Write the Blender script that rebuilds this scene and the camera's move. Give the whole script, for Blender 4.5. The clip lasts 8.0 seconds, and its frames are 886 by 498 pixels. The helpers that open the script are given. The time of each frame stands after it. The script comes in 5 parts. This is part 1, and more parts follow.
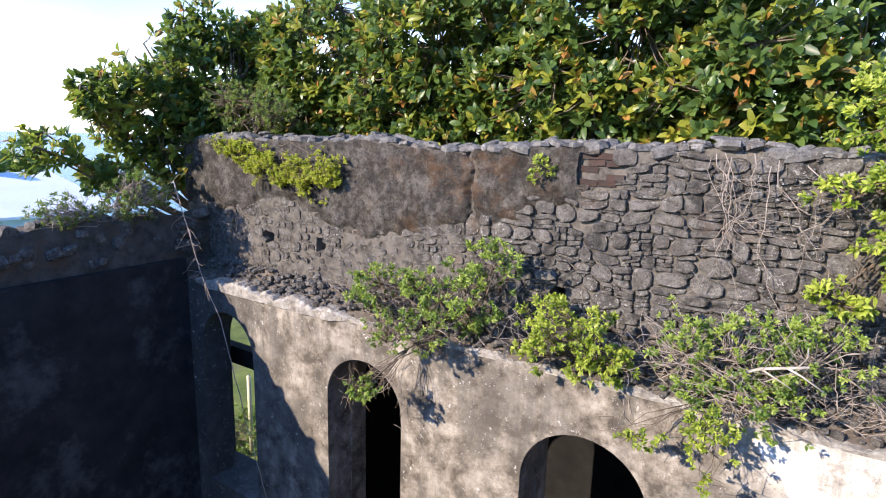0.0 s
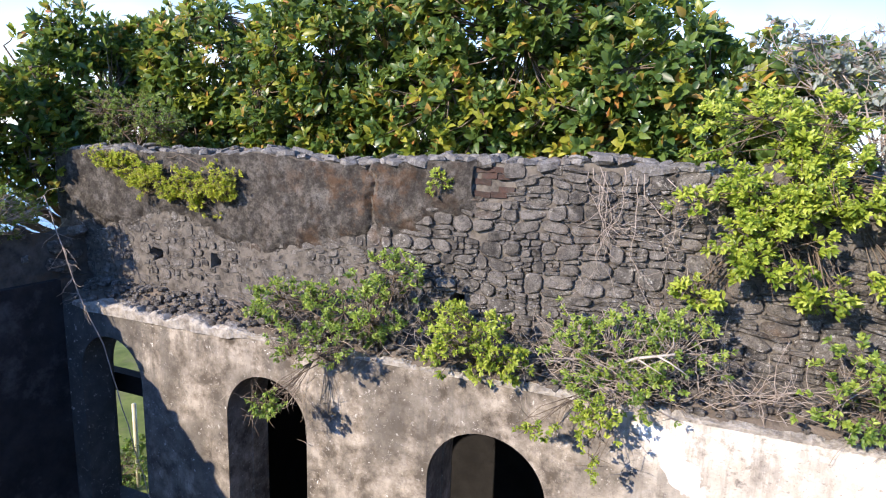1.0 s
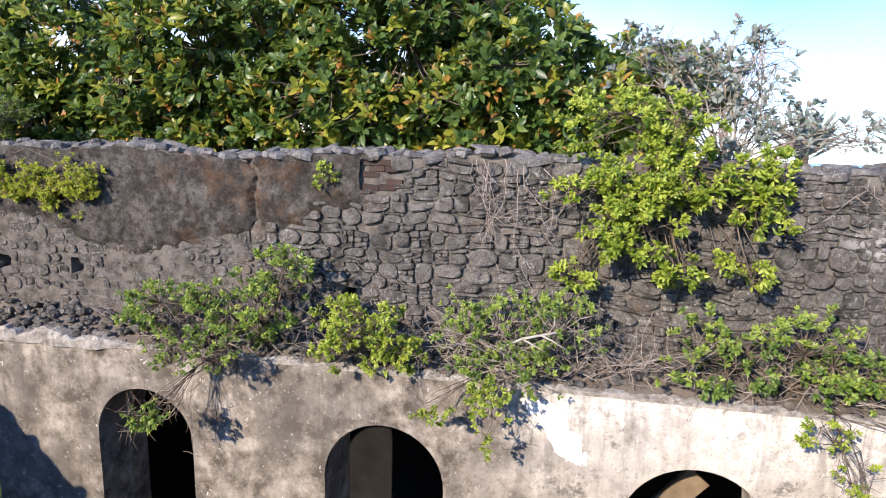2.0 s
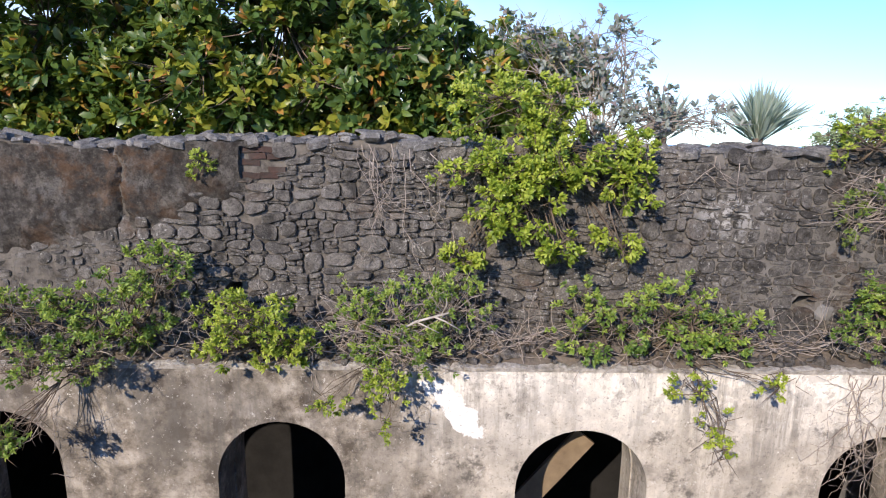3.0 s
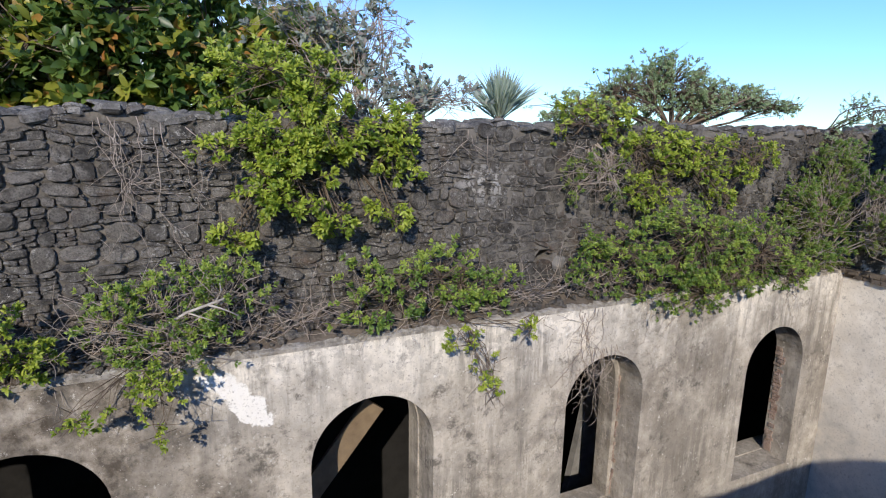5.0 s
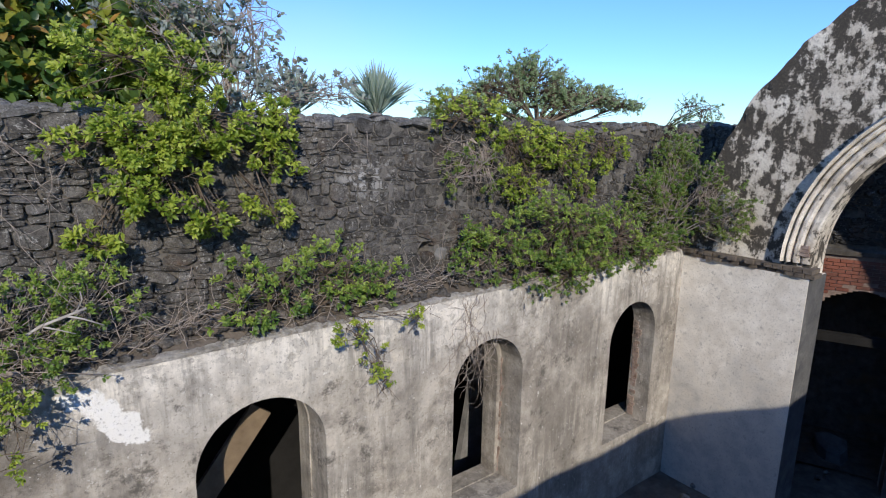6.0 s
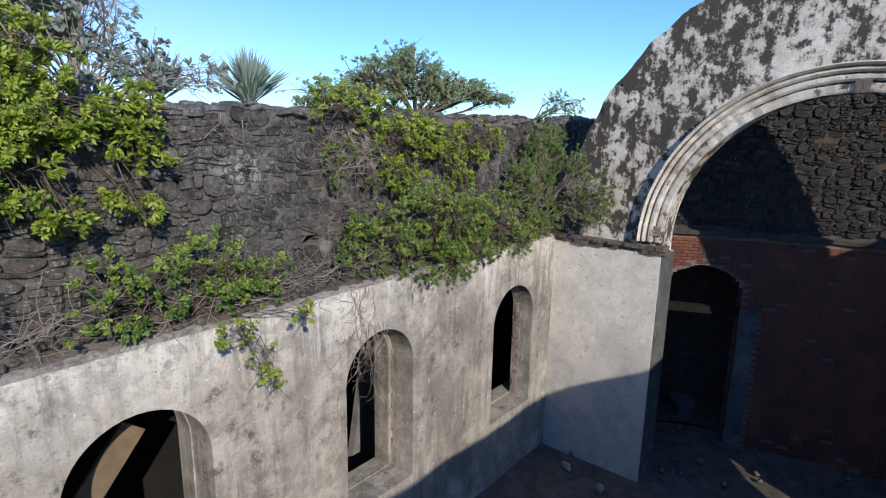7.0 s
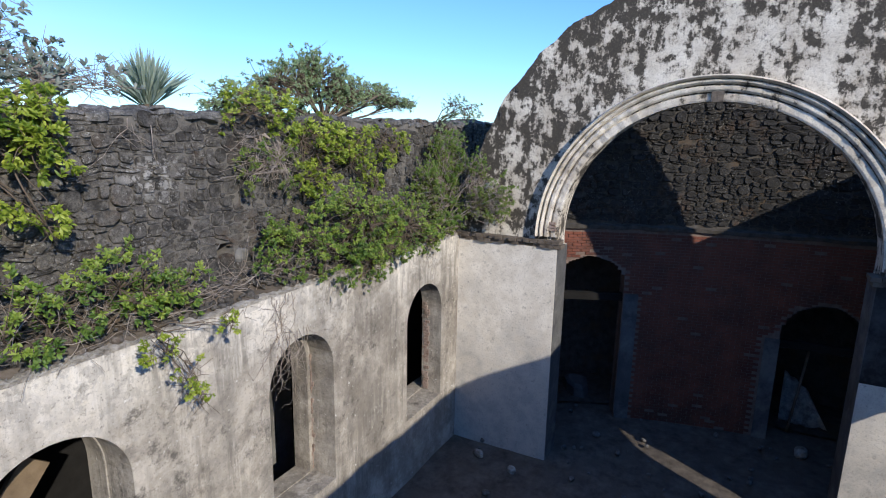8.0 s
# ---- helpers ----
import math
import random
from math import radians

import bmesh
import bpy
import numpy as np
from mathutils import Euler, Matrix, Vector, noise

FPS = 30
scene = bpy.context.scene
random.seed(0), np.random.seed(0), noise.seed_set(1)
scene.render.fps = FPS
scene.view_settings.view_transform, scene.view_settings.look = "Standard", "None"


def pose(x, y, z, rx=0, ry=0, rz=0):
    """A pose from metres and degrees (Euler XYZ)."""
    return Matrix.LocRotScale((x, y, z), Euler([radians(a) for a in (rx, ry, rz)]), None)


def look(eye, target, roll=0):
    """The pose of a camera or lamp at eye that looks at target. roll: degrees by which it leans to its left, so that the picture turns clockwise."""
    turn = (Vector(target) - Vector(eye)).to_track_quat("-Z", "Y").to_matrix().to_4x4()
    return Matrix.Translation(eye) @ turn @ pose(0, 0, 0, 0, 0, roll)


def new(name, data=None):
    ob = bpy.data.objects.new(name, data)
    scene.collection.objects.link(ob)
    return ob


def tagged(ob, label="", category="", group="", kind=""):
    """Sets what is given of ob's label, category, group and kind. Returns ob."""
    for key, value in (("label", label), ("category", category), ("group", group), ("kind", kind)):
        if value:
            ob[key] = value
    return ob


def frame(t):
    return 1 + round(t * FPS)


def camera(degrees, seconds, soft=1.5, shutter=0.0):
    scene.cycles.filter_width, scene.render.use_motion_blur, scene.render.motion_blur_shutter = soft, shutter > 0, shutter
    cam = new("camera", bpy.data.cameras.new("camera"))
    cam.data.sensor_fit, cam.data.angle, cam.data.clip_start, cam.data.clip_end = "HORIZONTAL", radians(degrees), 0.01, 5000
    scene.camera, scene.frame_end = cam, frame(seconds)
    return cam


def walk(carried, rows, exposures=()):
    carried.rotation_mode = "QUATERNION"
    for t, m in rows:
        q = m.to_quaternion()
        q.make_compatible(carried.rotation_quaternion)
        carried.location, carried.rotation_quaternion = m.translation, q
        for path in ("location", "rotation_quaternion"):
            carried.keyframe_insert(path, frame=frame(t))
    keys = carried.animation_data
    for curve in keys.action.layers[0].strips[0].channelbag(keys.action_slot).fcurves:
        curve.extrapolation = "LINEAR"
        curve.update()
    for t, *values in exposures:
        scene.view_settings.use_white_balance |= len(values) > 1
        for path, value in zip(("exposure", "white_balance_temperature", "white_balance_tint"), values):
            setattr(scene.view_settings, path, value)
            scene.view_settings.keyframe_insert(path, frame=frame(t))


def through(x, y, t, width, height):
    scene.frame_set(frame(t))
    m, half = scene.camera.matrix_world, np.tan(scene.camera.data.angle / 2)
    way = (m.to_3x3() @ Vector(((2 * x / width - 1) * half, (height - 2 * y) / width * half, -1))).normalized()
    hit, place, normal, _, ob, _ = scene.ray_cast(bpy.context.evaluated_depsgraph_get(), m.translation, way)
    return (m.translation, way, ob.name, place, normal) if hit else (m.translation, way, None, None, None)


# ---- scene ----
PATH = [
    (0, (-1.035, 1.441, 8.52), (-2.095, 3.093, 8.135), 1.5),
    (0.5, (-1.002, 1.333, 8.535), (-1.913, 3.077, 8.179), 1.8),
    (1, (-0.986, 1.231, 8.552), (-1.724, 3.059, 8.216), 1.8),
    (1.5, (-0.988, 1.181, 8.548), (-1.537, 3.075, 8.215), 1.6),
    (1.7, (-0.988, 1.172, 8.546), (-1.457, 3.087, 8.212), 1.6),
    (2.8, (-0.948, 1.168, 8.533), (-1.006, 3.13, 8.147), 1.1),
    (3, (-0.938, 1.171, 8.528), (-0.915, 3.133, 8.141), 0.8),
    (3.5, (-0.922, 1.169, 8.492), (-0.703, 3.116, 8.091), 0.7),
    (4, (-0.93, 1.176, 8.444), (-0.512, 3.088, 8.032), 0.7),
    (4.5, (-0.976, 1.172, 8.419), (-0.358, 3.028, 8.001), 0.8),
    (5.8, (-1.112, 1.09, 8.35), (-0.001, 2.699, 7.929), 0.9),
    (6, (-1.14, 1.085, 8.343), (0.044, 2.642, 7.923), 0.9),
    (6.5, (-1.184, 1.111, 8.297), (0.168, 2.522, 7.872), 0.9),
    (7, (-1.256, 1.183, 8.265), (0.246, 2.433, 7.838), 1.1),
    (7.5, (-1.45, 1.3, 8.272), (0.172, 2.388, 7.842), 1.2),
    (8, (-1.73, 1.438, 8.308), (0.0, 2.351, 7.892), 1.1),
]
cam = camera(77.1, 8.0, soft=1.1)
walk(cam, [(t, look(eye, target, roll)) for t, eye, target, roll in PATH],
     [(0.0, 1.04, 6550, 15), (1.7, 0.92, 6550, 15), (3.5, 0.32, 6400, 14), (4.7, 0.1, 6250, 11), (6.5, -0.15, 6000, 9), (8.0, 0.05, 6000, 9)])

# ---- world, sun ----
SUN_WAY = Vector((0.95, 1.71, -1.0)).normalized()
world = bpy.data.worlds.new("sky")
scene.world = world
world.use_nodes = True
wn = world.node_tree
sky = wn.nodes.new("ShaderNodeTexSky")
sky.sky_type = "NISHITA"
sky.sun_disc = False
sky.sun_elevation = math.asin(-SUN_WAY.z)
sky.sun_rotation = math.atan2(-SUN_WAY.x, -SUN_WAY.y)
sky.dust_density = 0.1
sky.ozone_density = 3.5
# pale haze and thin cloud low in the west and north, thinning out overhead and to the east
way = wn.nodes.new("ShaderNodeTexCoord").outputs["Generated"]
sep = wn.nodes.new("ShaderNodeSeparateXYZ")
wn.links.new(way, sep.inputs[0])


def world_ramp(src, *stops):
    n = wn.nodes.new("ShaderNodeValToRGB")
    wn.links.new(src, n.inputs[0])
    for el, (p, c) in zip(n.color_ramp.elements, stops):
        el.position, el.color = p, (c, c, c, 1)
    return n.outputs[0]


def world_math(op, a, b):
    n = wn.nodes.new("ShaderNodeMath")
    n.operation = op
    for k, v in enumerate((a, b)):
        if isinstance(v, bpy.types.NodeSocket):
            wn.links.new(v, n.inputs[k])
        else:
            n.inputs[k].default_value = v
    return n.outputs[0]


drift = wn.nodes.new("ShaderNodeTexNoise")
drift.inputs["Scale"].default_value = 2.2
drift.inputs["Detail"].default_value = 5.0
wn.links.new(way, drift.inputs["Vector"])
low = world_ramp(world_math("ADD", sep.outputs["Z"], world_math("MULTIPLY", world_math("SUBTRACT", drift.outputs[0], 0.5), 0.25)), (0.02, 1.0), (0.26, 0.0))
west = world_ramp(world_math("ADD", world_math("MULTIPLY", sep.outputs["X"], 0.5), 0.5), (0.5, 1.0), (0.82, 0.0))
haze = wn.nodes.new("ShaderNodeMix")
haze.data_type = "RGBA"
wn.links.new(world_math("MULTIPLY", low, west), haze.inputs[0])
tint = wn.nodes.new("ShaderNodeMix")
tint.data_type, tint.blend_type = "RGBA", "MULTIPLY"
tint.inputs[0].default_value = 1.0
tint.inputs[7].default_value = (0.76, 1.03, 1.40, 1)
wn.links.new(sky.outputs[0], tint.inputs[6])
wn.links.new(tint.outputs[2], haze.inputs[6])
haze.inputs[7].default_value = (6.8, 7.0, 7.1, 1)
wn.links.new(haze.outputs[2], wn.nodes["Background"].inputs[0])
wn.nodes["Background"].inputs[1].default_value = 0.15
sun = new("sun", bpy.data.lights.new("sun", "SUN"))
sun.data.energy = 4.6
sun.data.angle = radians(0.5)
sun.data.color = (1.0, 0.88, 0.72)
sun.matrix_world = look(-SUN_WAY * 40, (0, 0, 0))

# ---- materials ----
class Mat:
    """A small builder for node materials."""

    def __init__(self, name):
        self.m = bpy.data.materials.new(name)
        self.m.use_nodes = True
        self.t = self.m.node_tree
        self.b = self.t.nodes["Principled BSDF"]

    def node(self, kind, **kw):
        n = self.t.nodes.new(kind)
        for k, v in kw.items():
            if k in n.inputs:
                self.put(n.inputs[k], v)
        return n

    def put(self, socket, v):
        if isinstance(v, bpy.types.NodeSocket):
            self.t.links.new(v, socket)
        else:
            socket.default_value = v

    def coords(self, scale=(1, 1, 1), turn=(0, 0, 0), shared=True):
        if shared:
            src = self.node("ShaderNodeNewGeometry").outputs["Position"]
        else:
            src = self.node("ShaderNodeTexCoord").outputs["Object"]
        mp = self.node("ShaderNodeMapping", Vector=src)
        mp.inputs["Scale"].default_value = scale
        mp.inputs["Rotation"].default_value = turn
        return mp.outputs[0]

    def noise(self, vec, scale, detail=6.0, rough=0.6):
        n = self.node("ShaderNodeTexNoise", Vector=vec, Scale=scale, Detail=detail, Roughness=rough)
        return n.outputs[0]

    def ramp(self, fac, *stops):
        n = self.node("ShaderNodeValToRGB", Fac=fac)
        e = n.color_ramp.elements
        while len(e) < len(stops):
            e.new(0.5)
        for el, (p, c) in zip(e, stops):
            el.position = p
            el.color = (c, c, c, 1) if isinstance(c, (int, float)) else (*c, 1)
        return n.outputs[0]

    def mix(self, fac, a, b, mode="MIX"):
        n = self.node("ShaderNodeMix")
        n.data_type, n.blend_type = "RGBA", mode
        self.put(n.inputs[0], fac)
        self.put(n.inputs[6], a if isinstance(a, bpy.types.NodeSocket) else (*a, 1))
        self.put(n.inputs[7], b if isinstance(b, bpy.types.NodeSocket) else (*b, 1))
        return n.outputs[2]

    def math(self, op, a, b=0.0, clamp=False):
        n = self.node("ShaderNodeMath")
        n.operation, n.use_clamp = op, clamp
        self.put(n.inputs[0], a)
        self.put(n.inputs[1], b)
        return n.outputs[0]

    def axis(self, name):
        s = self.node("ShaderNodeSeparateXYZ", Vector=self.node("ShaderNodeNewGeometry").outputs["Position"])
        return s.outputs[name]

    def island(self):
        return self.node("ShaderNodeNewGeometry").outputs["Random Per Island"]

    def piece(self):
        return self.node("ShaderNodeObjectInfo").outputs["Random"]

    def bump(self, height, strength=0.5, dist=0.02):
        return self.node("ShaderNodeBump", Height=height, Strength=strength, Distance=dist).outputs[0]

    def finish(self, color, rough=0.9, normal=None, spec=0.3):
        self.put(self.b.inputs["Base Color"], color if isinstance(color, bpy.types.NodeSocket) else (*color, 1))
        self.put(self.b.inputs["Roughness"], rough)
        self.b.inputs["Specular IOR Level"].default_value = spec
        if normal is not None:
            self.put(self.b.inputs["Normal"], normal)
        return self.m


def plaster_material():
    """Old lime plaster: mottled grey, dark algae in blotches and runs, a newer white coat in part; the west corner's
    shade is coloured in.
    """
    m = Mat("lime_plaster")
    p = m.coords()
    big = m.noise(p, 0.55, 6, 0.65)
    mid = m.noise(p, 2.4, 9, 0.72)
    small = m.noise(p, 8.0, 8, 0.75)
    fine = m.noise(p, 40.0, 5, 0.7)
    runs = m.noise(m.coords((3.4, 3.4, 0.35)), 1.7, 7, 0.68)
    x, z = m.axis("X"), m.axis("Z")
    wob = m.math("MULTIPLY", m.math("SUBTRACT", m.noise(p, 1.6, 7, 0.72), 0.5), 2.4)
    cloud = m.noise(p, 1.3, 8, 0.66)
    base = m.ramp(mid, (0.38, (0.11, 0.093, 0.074)), (0.47, (0.30, 0.262, 0.214)), (0.58, (0.50, 0.45, 0.38)))
    base = m.mix(m.ramp(big, (0.44, 0.0), (0.64, 0.5)), base, (0.54, 0.49, 0.42))
    # the west end is browner, with runs of algae from the top
    westward = m.ramp(m.math("MULTIPLY", m.math("ADD", m.math("ADD", x, wob), 2.4), 0.5), (0.0, 0.85), (1.0, 0.0))
    base = m.mix(westward, base, m.ramp(mid, (0.40, (0.07, 0.057, 0.044)), (0.5, (0.21, 0.182, 0.148)), (0.61, (0.39, 0.35, 0.298))))
    smoke = m.math("MULTIPLY", m.ramp(m.noise(m.coords((1, 1, 0.7)), 1.15, 7, 0.6), (0.44, 0.0), (0.66, 0.85)), m.ramp(mid, (0.3, 0.65), (0.6, 1.0)))
    base = m.mix(m.math("MULTIPLY", smoke, m.ramp(m.math("SUBTRACT", 6.2, z), (0.1, 0.35), (0.9, 1.0))), base, (0.10, 0.09, 0.077))
    # the newer coat east of a ragged border, whitest under the ledge, worn off in clouds
    edge = m.math("ADD", m.math("ADD", x, wob), m.math("MULTIPLY", m.math("SUBTRACT", 5.6, z), -0.25))
    east = m.ramp(m.math("MULTIPLY", m.math("ADD", edge, 1.5), 0.5), (0.0, 0.0), (0.5, 1.0))
    high = m.math("DIVIDE", m.math("ADD", m.math("SUBTRACT", z, 4.85), m.math("MULTIPLY", wob, 0.55)), 1.2)
    coat_left = m.math("MULTIPLY", m.math("MULTIPLY", east, m.ramp(high, (0.0, 0.22), (0.8, 1.0))), m.ramp(cloud, (0.36, 0.4), (0.5, 1.0)))
    base = m.mix(coat_left, base, m.mix(small, (0.67, 0.615, 0.53), (0.9, 0.85, 0.765)))
    shed = m.math("MULTIPLY", m.ramp(m.noise(p, 3.4, 9, 0.7), (0.515, 0.0), (0.535, 0.55)), m.ramp(high, (-0.2, 0.2), (0.5, 1.0)))
    base = m.mix(m.math("MULTIPLY", shed, east), base, (0.42, 0.39, 0.345))
    grime = m.math("MULTIPLY", m.ramp(runs, (0.42, 0.68), (0.55, 0.0)), m.ramp(m.noise(p, 0.8, 5, 0.65), (0.38, 0.1), (0.56, 0.95)))
    base = m.mix(grime, base, m.mix(mid, (0.075, 0.07, 0.062), (0.19, 0.172, 0.148)))
    # brown wash below the shrubs at the east end
    wash = m.math("MULTIPLY", m.ramp(m.math("MULTIPLY", m.math("SUBTRACT", m.math("ADD", x, wob), 3.6), 0.4), (0.0, 0.0), (0.6, 0.6)), m.ramp(cloud, (0.42, 0.9), (0.6, 0.1)))
    base = m.mix(wash, base, m.mix(small, (0.14, 0.122, 0.1), (0.27, 0.24, 0.205)))
    dark = m.math("MULTIPLY", m.ramp(m.noise(p, 3.0, 10, 0.8), (0.53, 0.0), (0.62, 0.8)), m.ramp(m.noise(p, 0.6, 5, 0.65), (0.44, 0.0), (0.58, 1.0)))
    base = m.mix(dark, base, (0.085, 0.078, 0.068))
    # Shadow in the west corner, deepened in the plaster's colour.
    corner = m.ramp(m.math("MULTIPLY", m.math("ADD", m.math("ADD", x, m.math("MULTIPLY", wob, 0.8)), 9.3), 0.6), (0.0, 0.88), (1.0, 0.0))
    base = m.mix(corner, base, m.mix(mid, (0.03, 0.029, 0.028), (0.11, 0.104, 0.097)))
    # one patch where the skin has come off clean white
    bare = m.math("ADD", m.math("POWER", m.math("MULTIPLY", m.math("ADD", m.math("ADD", x, m.math("MULTIPLY", m.math("SUBTRACT", 5.5, z), -0.75)), 0.68), 3.6), 2.0), m.math("POWER", m.math("MULTIPLY", m.math("SUBTRACT", z, 5.5), 1.8), 2.0))
    bare = m.math("ADD", bare, m.math("MULTIPLY", m.math("SUBTRACT", m.noise(p, 3.0, 7, 0.66), 0.5), 2.6))
    base = m.mix(m.ramp(bare, (0.34, 0.95), (0.48, 0.0)), base, m.mix(small, (0.80, 0.775, 0.73), (0.9, 0.88, 0.84)))
    pits = m.ramp(m.noise(p, 22.0, 7, 0.8), (0.36, 0.6), (0.44, 0.0))
    base = m.mix(pits, base, (0.09, 0.08, 0.068))
    chips = m.ramp(m.noise(p, 9.0, 7, 0.72), (0.665, 0.0), (0.68, 0.85))
    base = m.mix(chips, base, (0.78, 0.76, 0.71))
    flecks = m.ramp(m.noise(p, 13.0, 6, 0.8), (0.61, 0.0), (0.66, 0.7))
    base = m.mix(flecks, base, (0.62, 0.595, 0.55))
    bump = m.math("ADD", m.math("ADD", mid, m.math("MULTIPLY", small, 0.5)), m.math("MULTIPLY", fine, 0.2))
    return m.finish(base, 0.93, m.bump(bump, 0.75, 0.035), 0.2)


def lichen_plaster_material(name="lichened_plaster", black=0.0, rim=True):
    """White plaster eaten by black lichen, thickest along the outer rim of the gable."""
    m = Mat(name)
    p = m.coords()
    a = m.noise(p, 1.5, 12, 0.7)
    spots = m.noise(p, 5.0, 9, 0.72)
    drip = m.noise(m.coords((1.6, 1.6, 0.45)), 2.4, 9, 0.7)
    fine = m.noise(p, 30.0, 5, 0.7)
    base = m.mix(m.ramp(a, (0.3, 1.0), (0.6, 0.0)), (0.54, 0.475, 0.385), (0.86, 0.805, 0.70))
    base = m.mix(m.ramp(fine, (0.36, 0.5), (0.5, 0.0)), base, (0.33, 0.28, 0.22))
    cut = m.math("ADD", m.math("MULTIPLY", a, 0.42), m.math("ADD", m.math("MULTIPLY", drip, 0.33), m.math("MULTIPLY", spots, 0.42)))
    if rim:
        dy, dz = m.math("SUBTRACT", m.axis("Y"), 1.95), m.math("SUBTRACT", m.axis("Z"), 6.12)
        ring = m.math("SQRT", m.math("ADD", m.math("MULTIPLY", dy, dy), m.math("MULTIPLY", dz, dz)))
        cut = m.math("ADD", cut, m.ramp(m.math("MULTIPLY", m.math("SUBTRACT", ring, 3.2), 0.5), (0.05, 0.0), (0.45, 0.0), (0.8, 0.03), (0.97, 0.065)))
    cut = m.math("ADD", cut, black)
    base = m.mix(m.ramp(cut, (0.548, 0.0), (0.572, 0.6)), base, (0.20, 0.172, 0.135))
    crumb = m.noise(p, 17.0, 8, 0.75)
    base = m.mix(m.math("MULTIPLY", m.ramp(cut, (0.577, 0.0), (0.592, 0.95)), m.ramp(crumb, (0.30, 0.45), (0.46, 1.0))), base, m.ramp(crumb, (0.36, (0.022, 0.02, 0.018)), (0.62, (0.085, 0.074, 0.06))))
    return m.finish(base, 0.93, m.bump(m.math("ADD", m.math("SUBTRACT", 1.0, cut), m.math("MULTIPLY", fine, 0.15)), 0.8, 0.05), 0.2)


def return_plaster_material():
    """Smooth cream plaster with clouds of grey mould low down."""
    m = Mat("cream_plaster")
    p = m.coords()
    big, mid, fine = m.noise(p, 0.9, 7, 0.62), m.noise(p, 3.0, 8, 0.7), m.noise(p, 26.0, 6, 0.72)
    base = m.mix(m.ramp(mid, (0.35, 0.0), (0.65, 1.0)), (0.62, 0.565, 0.485), (0.8, 0.75, 0.665))
    lowdown = m.math("ADD", m.math("MULTIPLY", m.math("SUBTRACT", 4.6, m.axis("Z")), 0.16), big)
    base = m.mix(m.math("MULTIPLY", m.ramp(lowdown, (0.5, 0.0), (0.8, 0.6)), m.ramp(mid, (0.36, 0.25), (0.58, 1.0))), base, (0.21, 0.203, 0.195))
    base = m.mix(m.ramp(m.noise(p, 7.0, 9, 0.75), (0.58, 0.0), (0.64, 0.6)), base, (0.30, 0.28, 0.25))
    base = m.mix(m.ramp(fine, (0.36, 0.45), (0.46, 0.0)), base, (0.24, 0.22, 0.19))
    return m.finish(base, 0.93, m.bump(m.math("ADD", mid, m.math("MULTIPLY", fine, 0.3)), 0.5, 0.02), 0.2)


def stone_material(name, rnd, low, high, pale):
    """Dark basalt with pale lichen; rnd: 'piece' or 'island'."""
    m = Mat(name)
    p = m.coords()
    r = m.piece() if rnd == "piece" else m.island()
    mid = m.noise(p, 7.0, 9, 0.75)
    fine = m.noise(p, 60.0, 6, 0.75)
    base = m.mix(r, low, high)
    base = m.mix(m.ramp(mid, (0.42, 0.0), (0.62, 0.8)), base, pale)
    base = m.mix(m.ramp(m.noise(p, 16.0, 8, 0.78), (0.38, 0.6), (0.5, 0.0)), base, [c * 0.5 for c in low])
    base = m.mix(m.ramp(fine, (0.38, 0.6), (0.52, 0.0)), base, [c * 0.6 for c in low])
    spots = m.ramp(m.noise(p, 21.0, 5, 0.75), (0.57, 0.0), (0.64, 0.85))
    base = m.mix(m.math("MULTIPLY", spots, m.ramp(m.noise(p, 1.1, 4, 0.6), (0.42, 0.0), (0.6, 1.0))), base, (0.46, 0.445, 0.41))
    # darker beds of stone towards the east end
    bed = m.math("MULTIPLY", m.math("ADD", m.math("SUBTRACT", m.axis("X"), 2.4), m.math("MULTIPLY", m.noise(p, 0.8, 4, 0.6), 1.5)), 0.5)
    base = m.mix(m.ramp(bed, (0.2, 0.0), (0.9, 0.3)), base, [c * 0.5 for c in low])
    # one white lichen colony
    near = m.math("ADD", m.math("POWER", m.math("MULTIPLY", m.math("SUBTRACT", m.axis("X"), 2.55), 1.7), 2.0), m.math("POWER", m.math("MULTIPLY", m.math("SUBTRACT", m.axis("Z"), 7.72), 2.6), 2.0))
    base = m.mix(m.math("MULTIPLY", m.ramp(near, (0.1, 1.0), (0.8, 0.0)), m.ramp(m.noise(p, 8.0, 5, 0.7), (0.5, 0.0), (0.56, 0.6))), base, (0.52, 0.505, 0.475))
    rust = m.ramp(m.noise(p, 1.2, 6, 0.72), (0.56, 0.0), (0.72, 0.5))
    base = m.mix(rust, base, (0.15, 0.085, 0.045))
    return m.finish(base, 0.9, m.bump(m.math("ADD", mid, m.math("MULTIPLY", fine, 0.45)), 1.0, 0.035), 0.3)


def mottled(name, a, b, scale=4.0, rough=0.9, c=None, bump=0.5, dist=0.02, spec=0.3):
    m = Mat(name)
    p = m.coords()
    n1, n2 = m.noise(p, scale, 7, 0.68), m.noise(p, scale * 9, 5, 0.7)
    base = m.mix(m.ramp(n1, (0.32, 0.0), (0.68, 1.0)), a, b)
    if c:
        base = m.mix(m.ramp(m.noise(p, scale * 0.33, 6, 0.7), (0.52, 0.0), (0.64, 0.85)), base, c)
    return m.finish(base, rough, m.bump(m.math("ADD", n1, m.math("MULTIPLY", n2, 0.4)), bump, dist), spec)


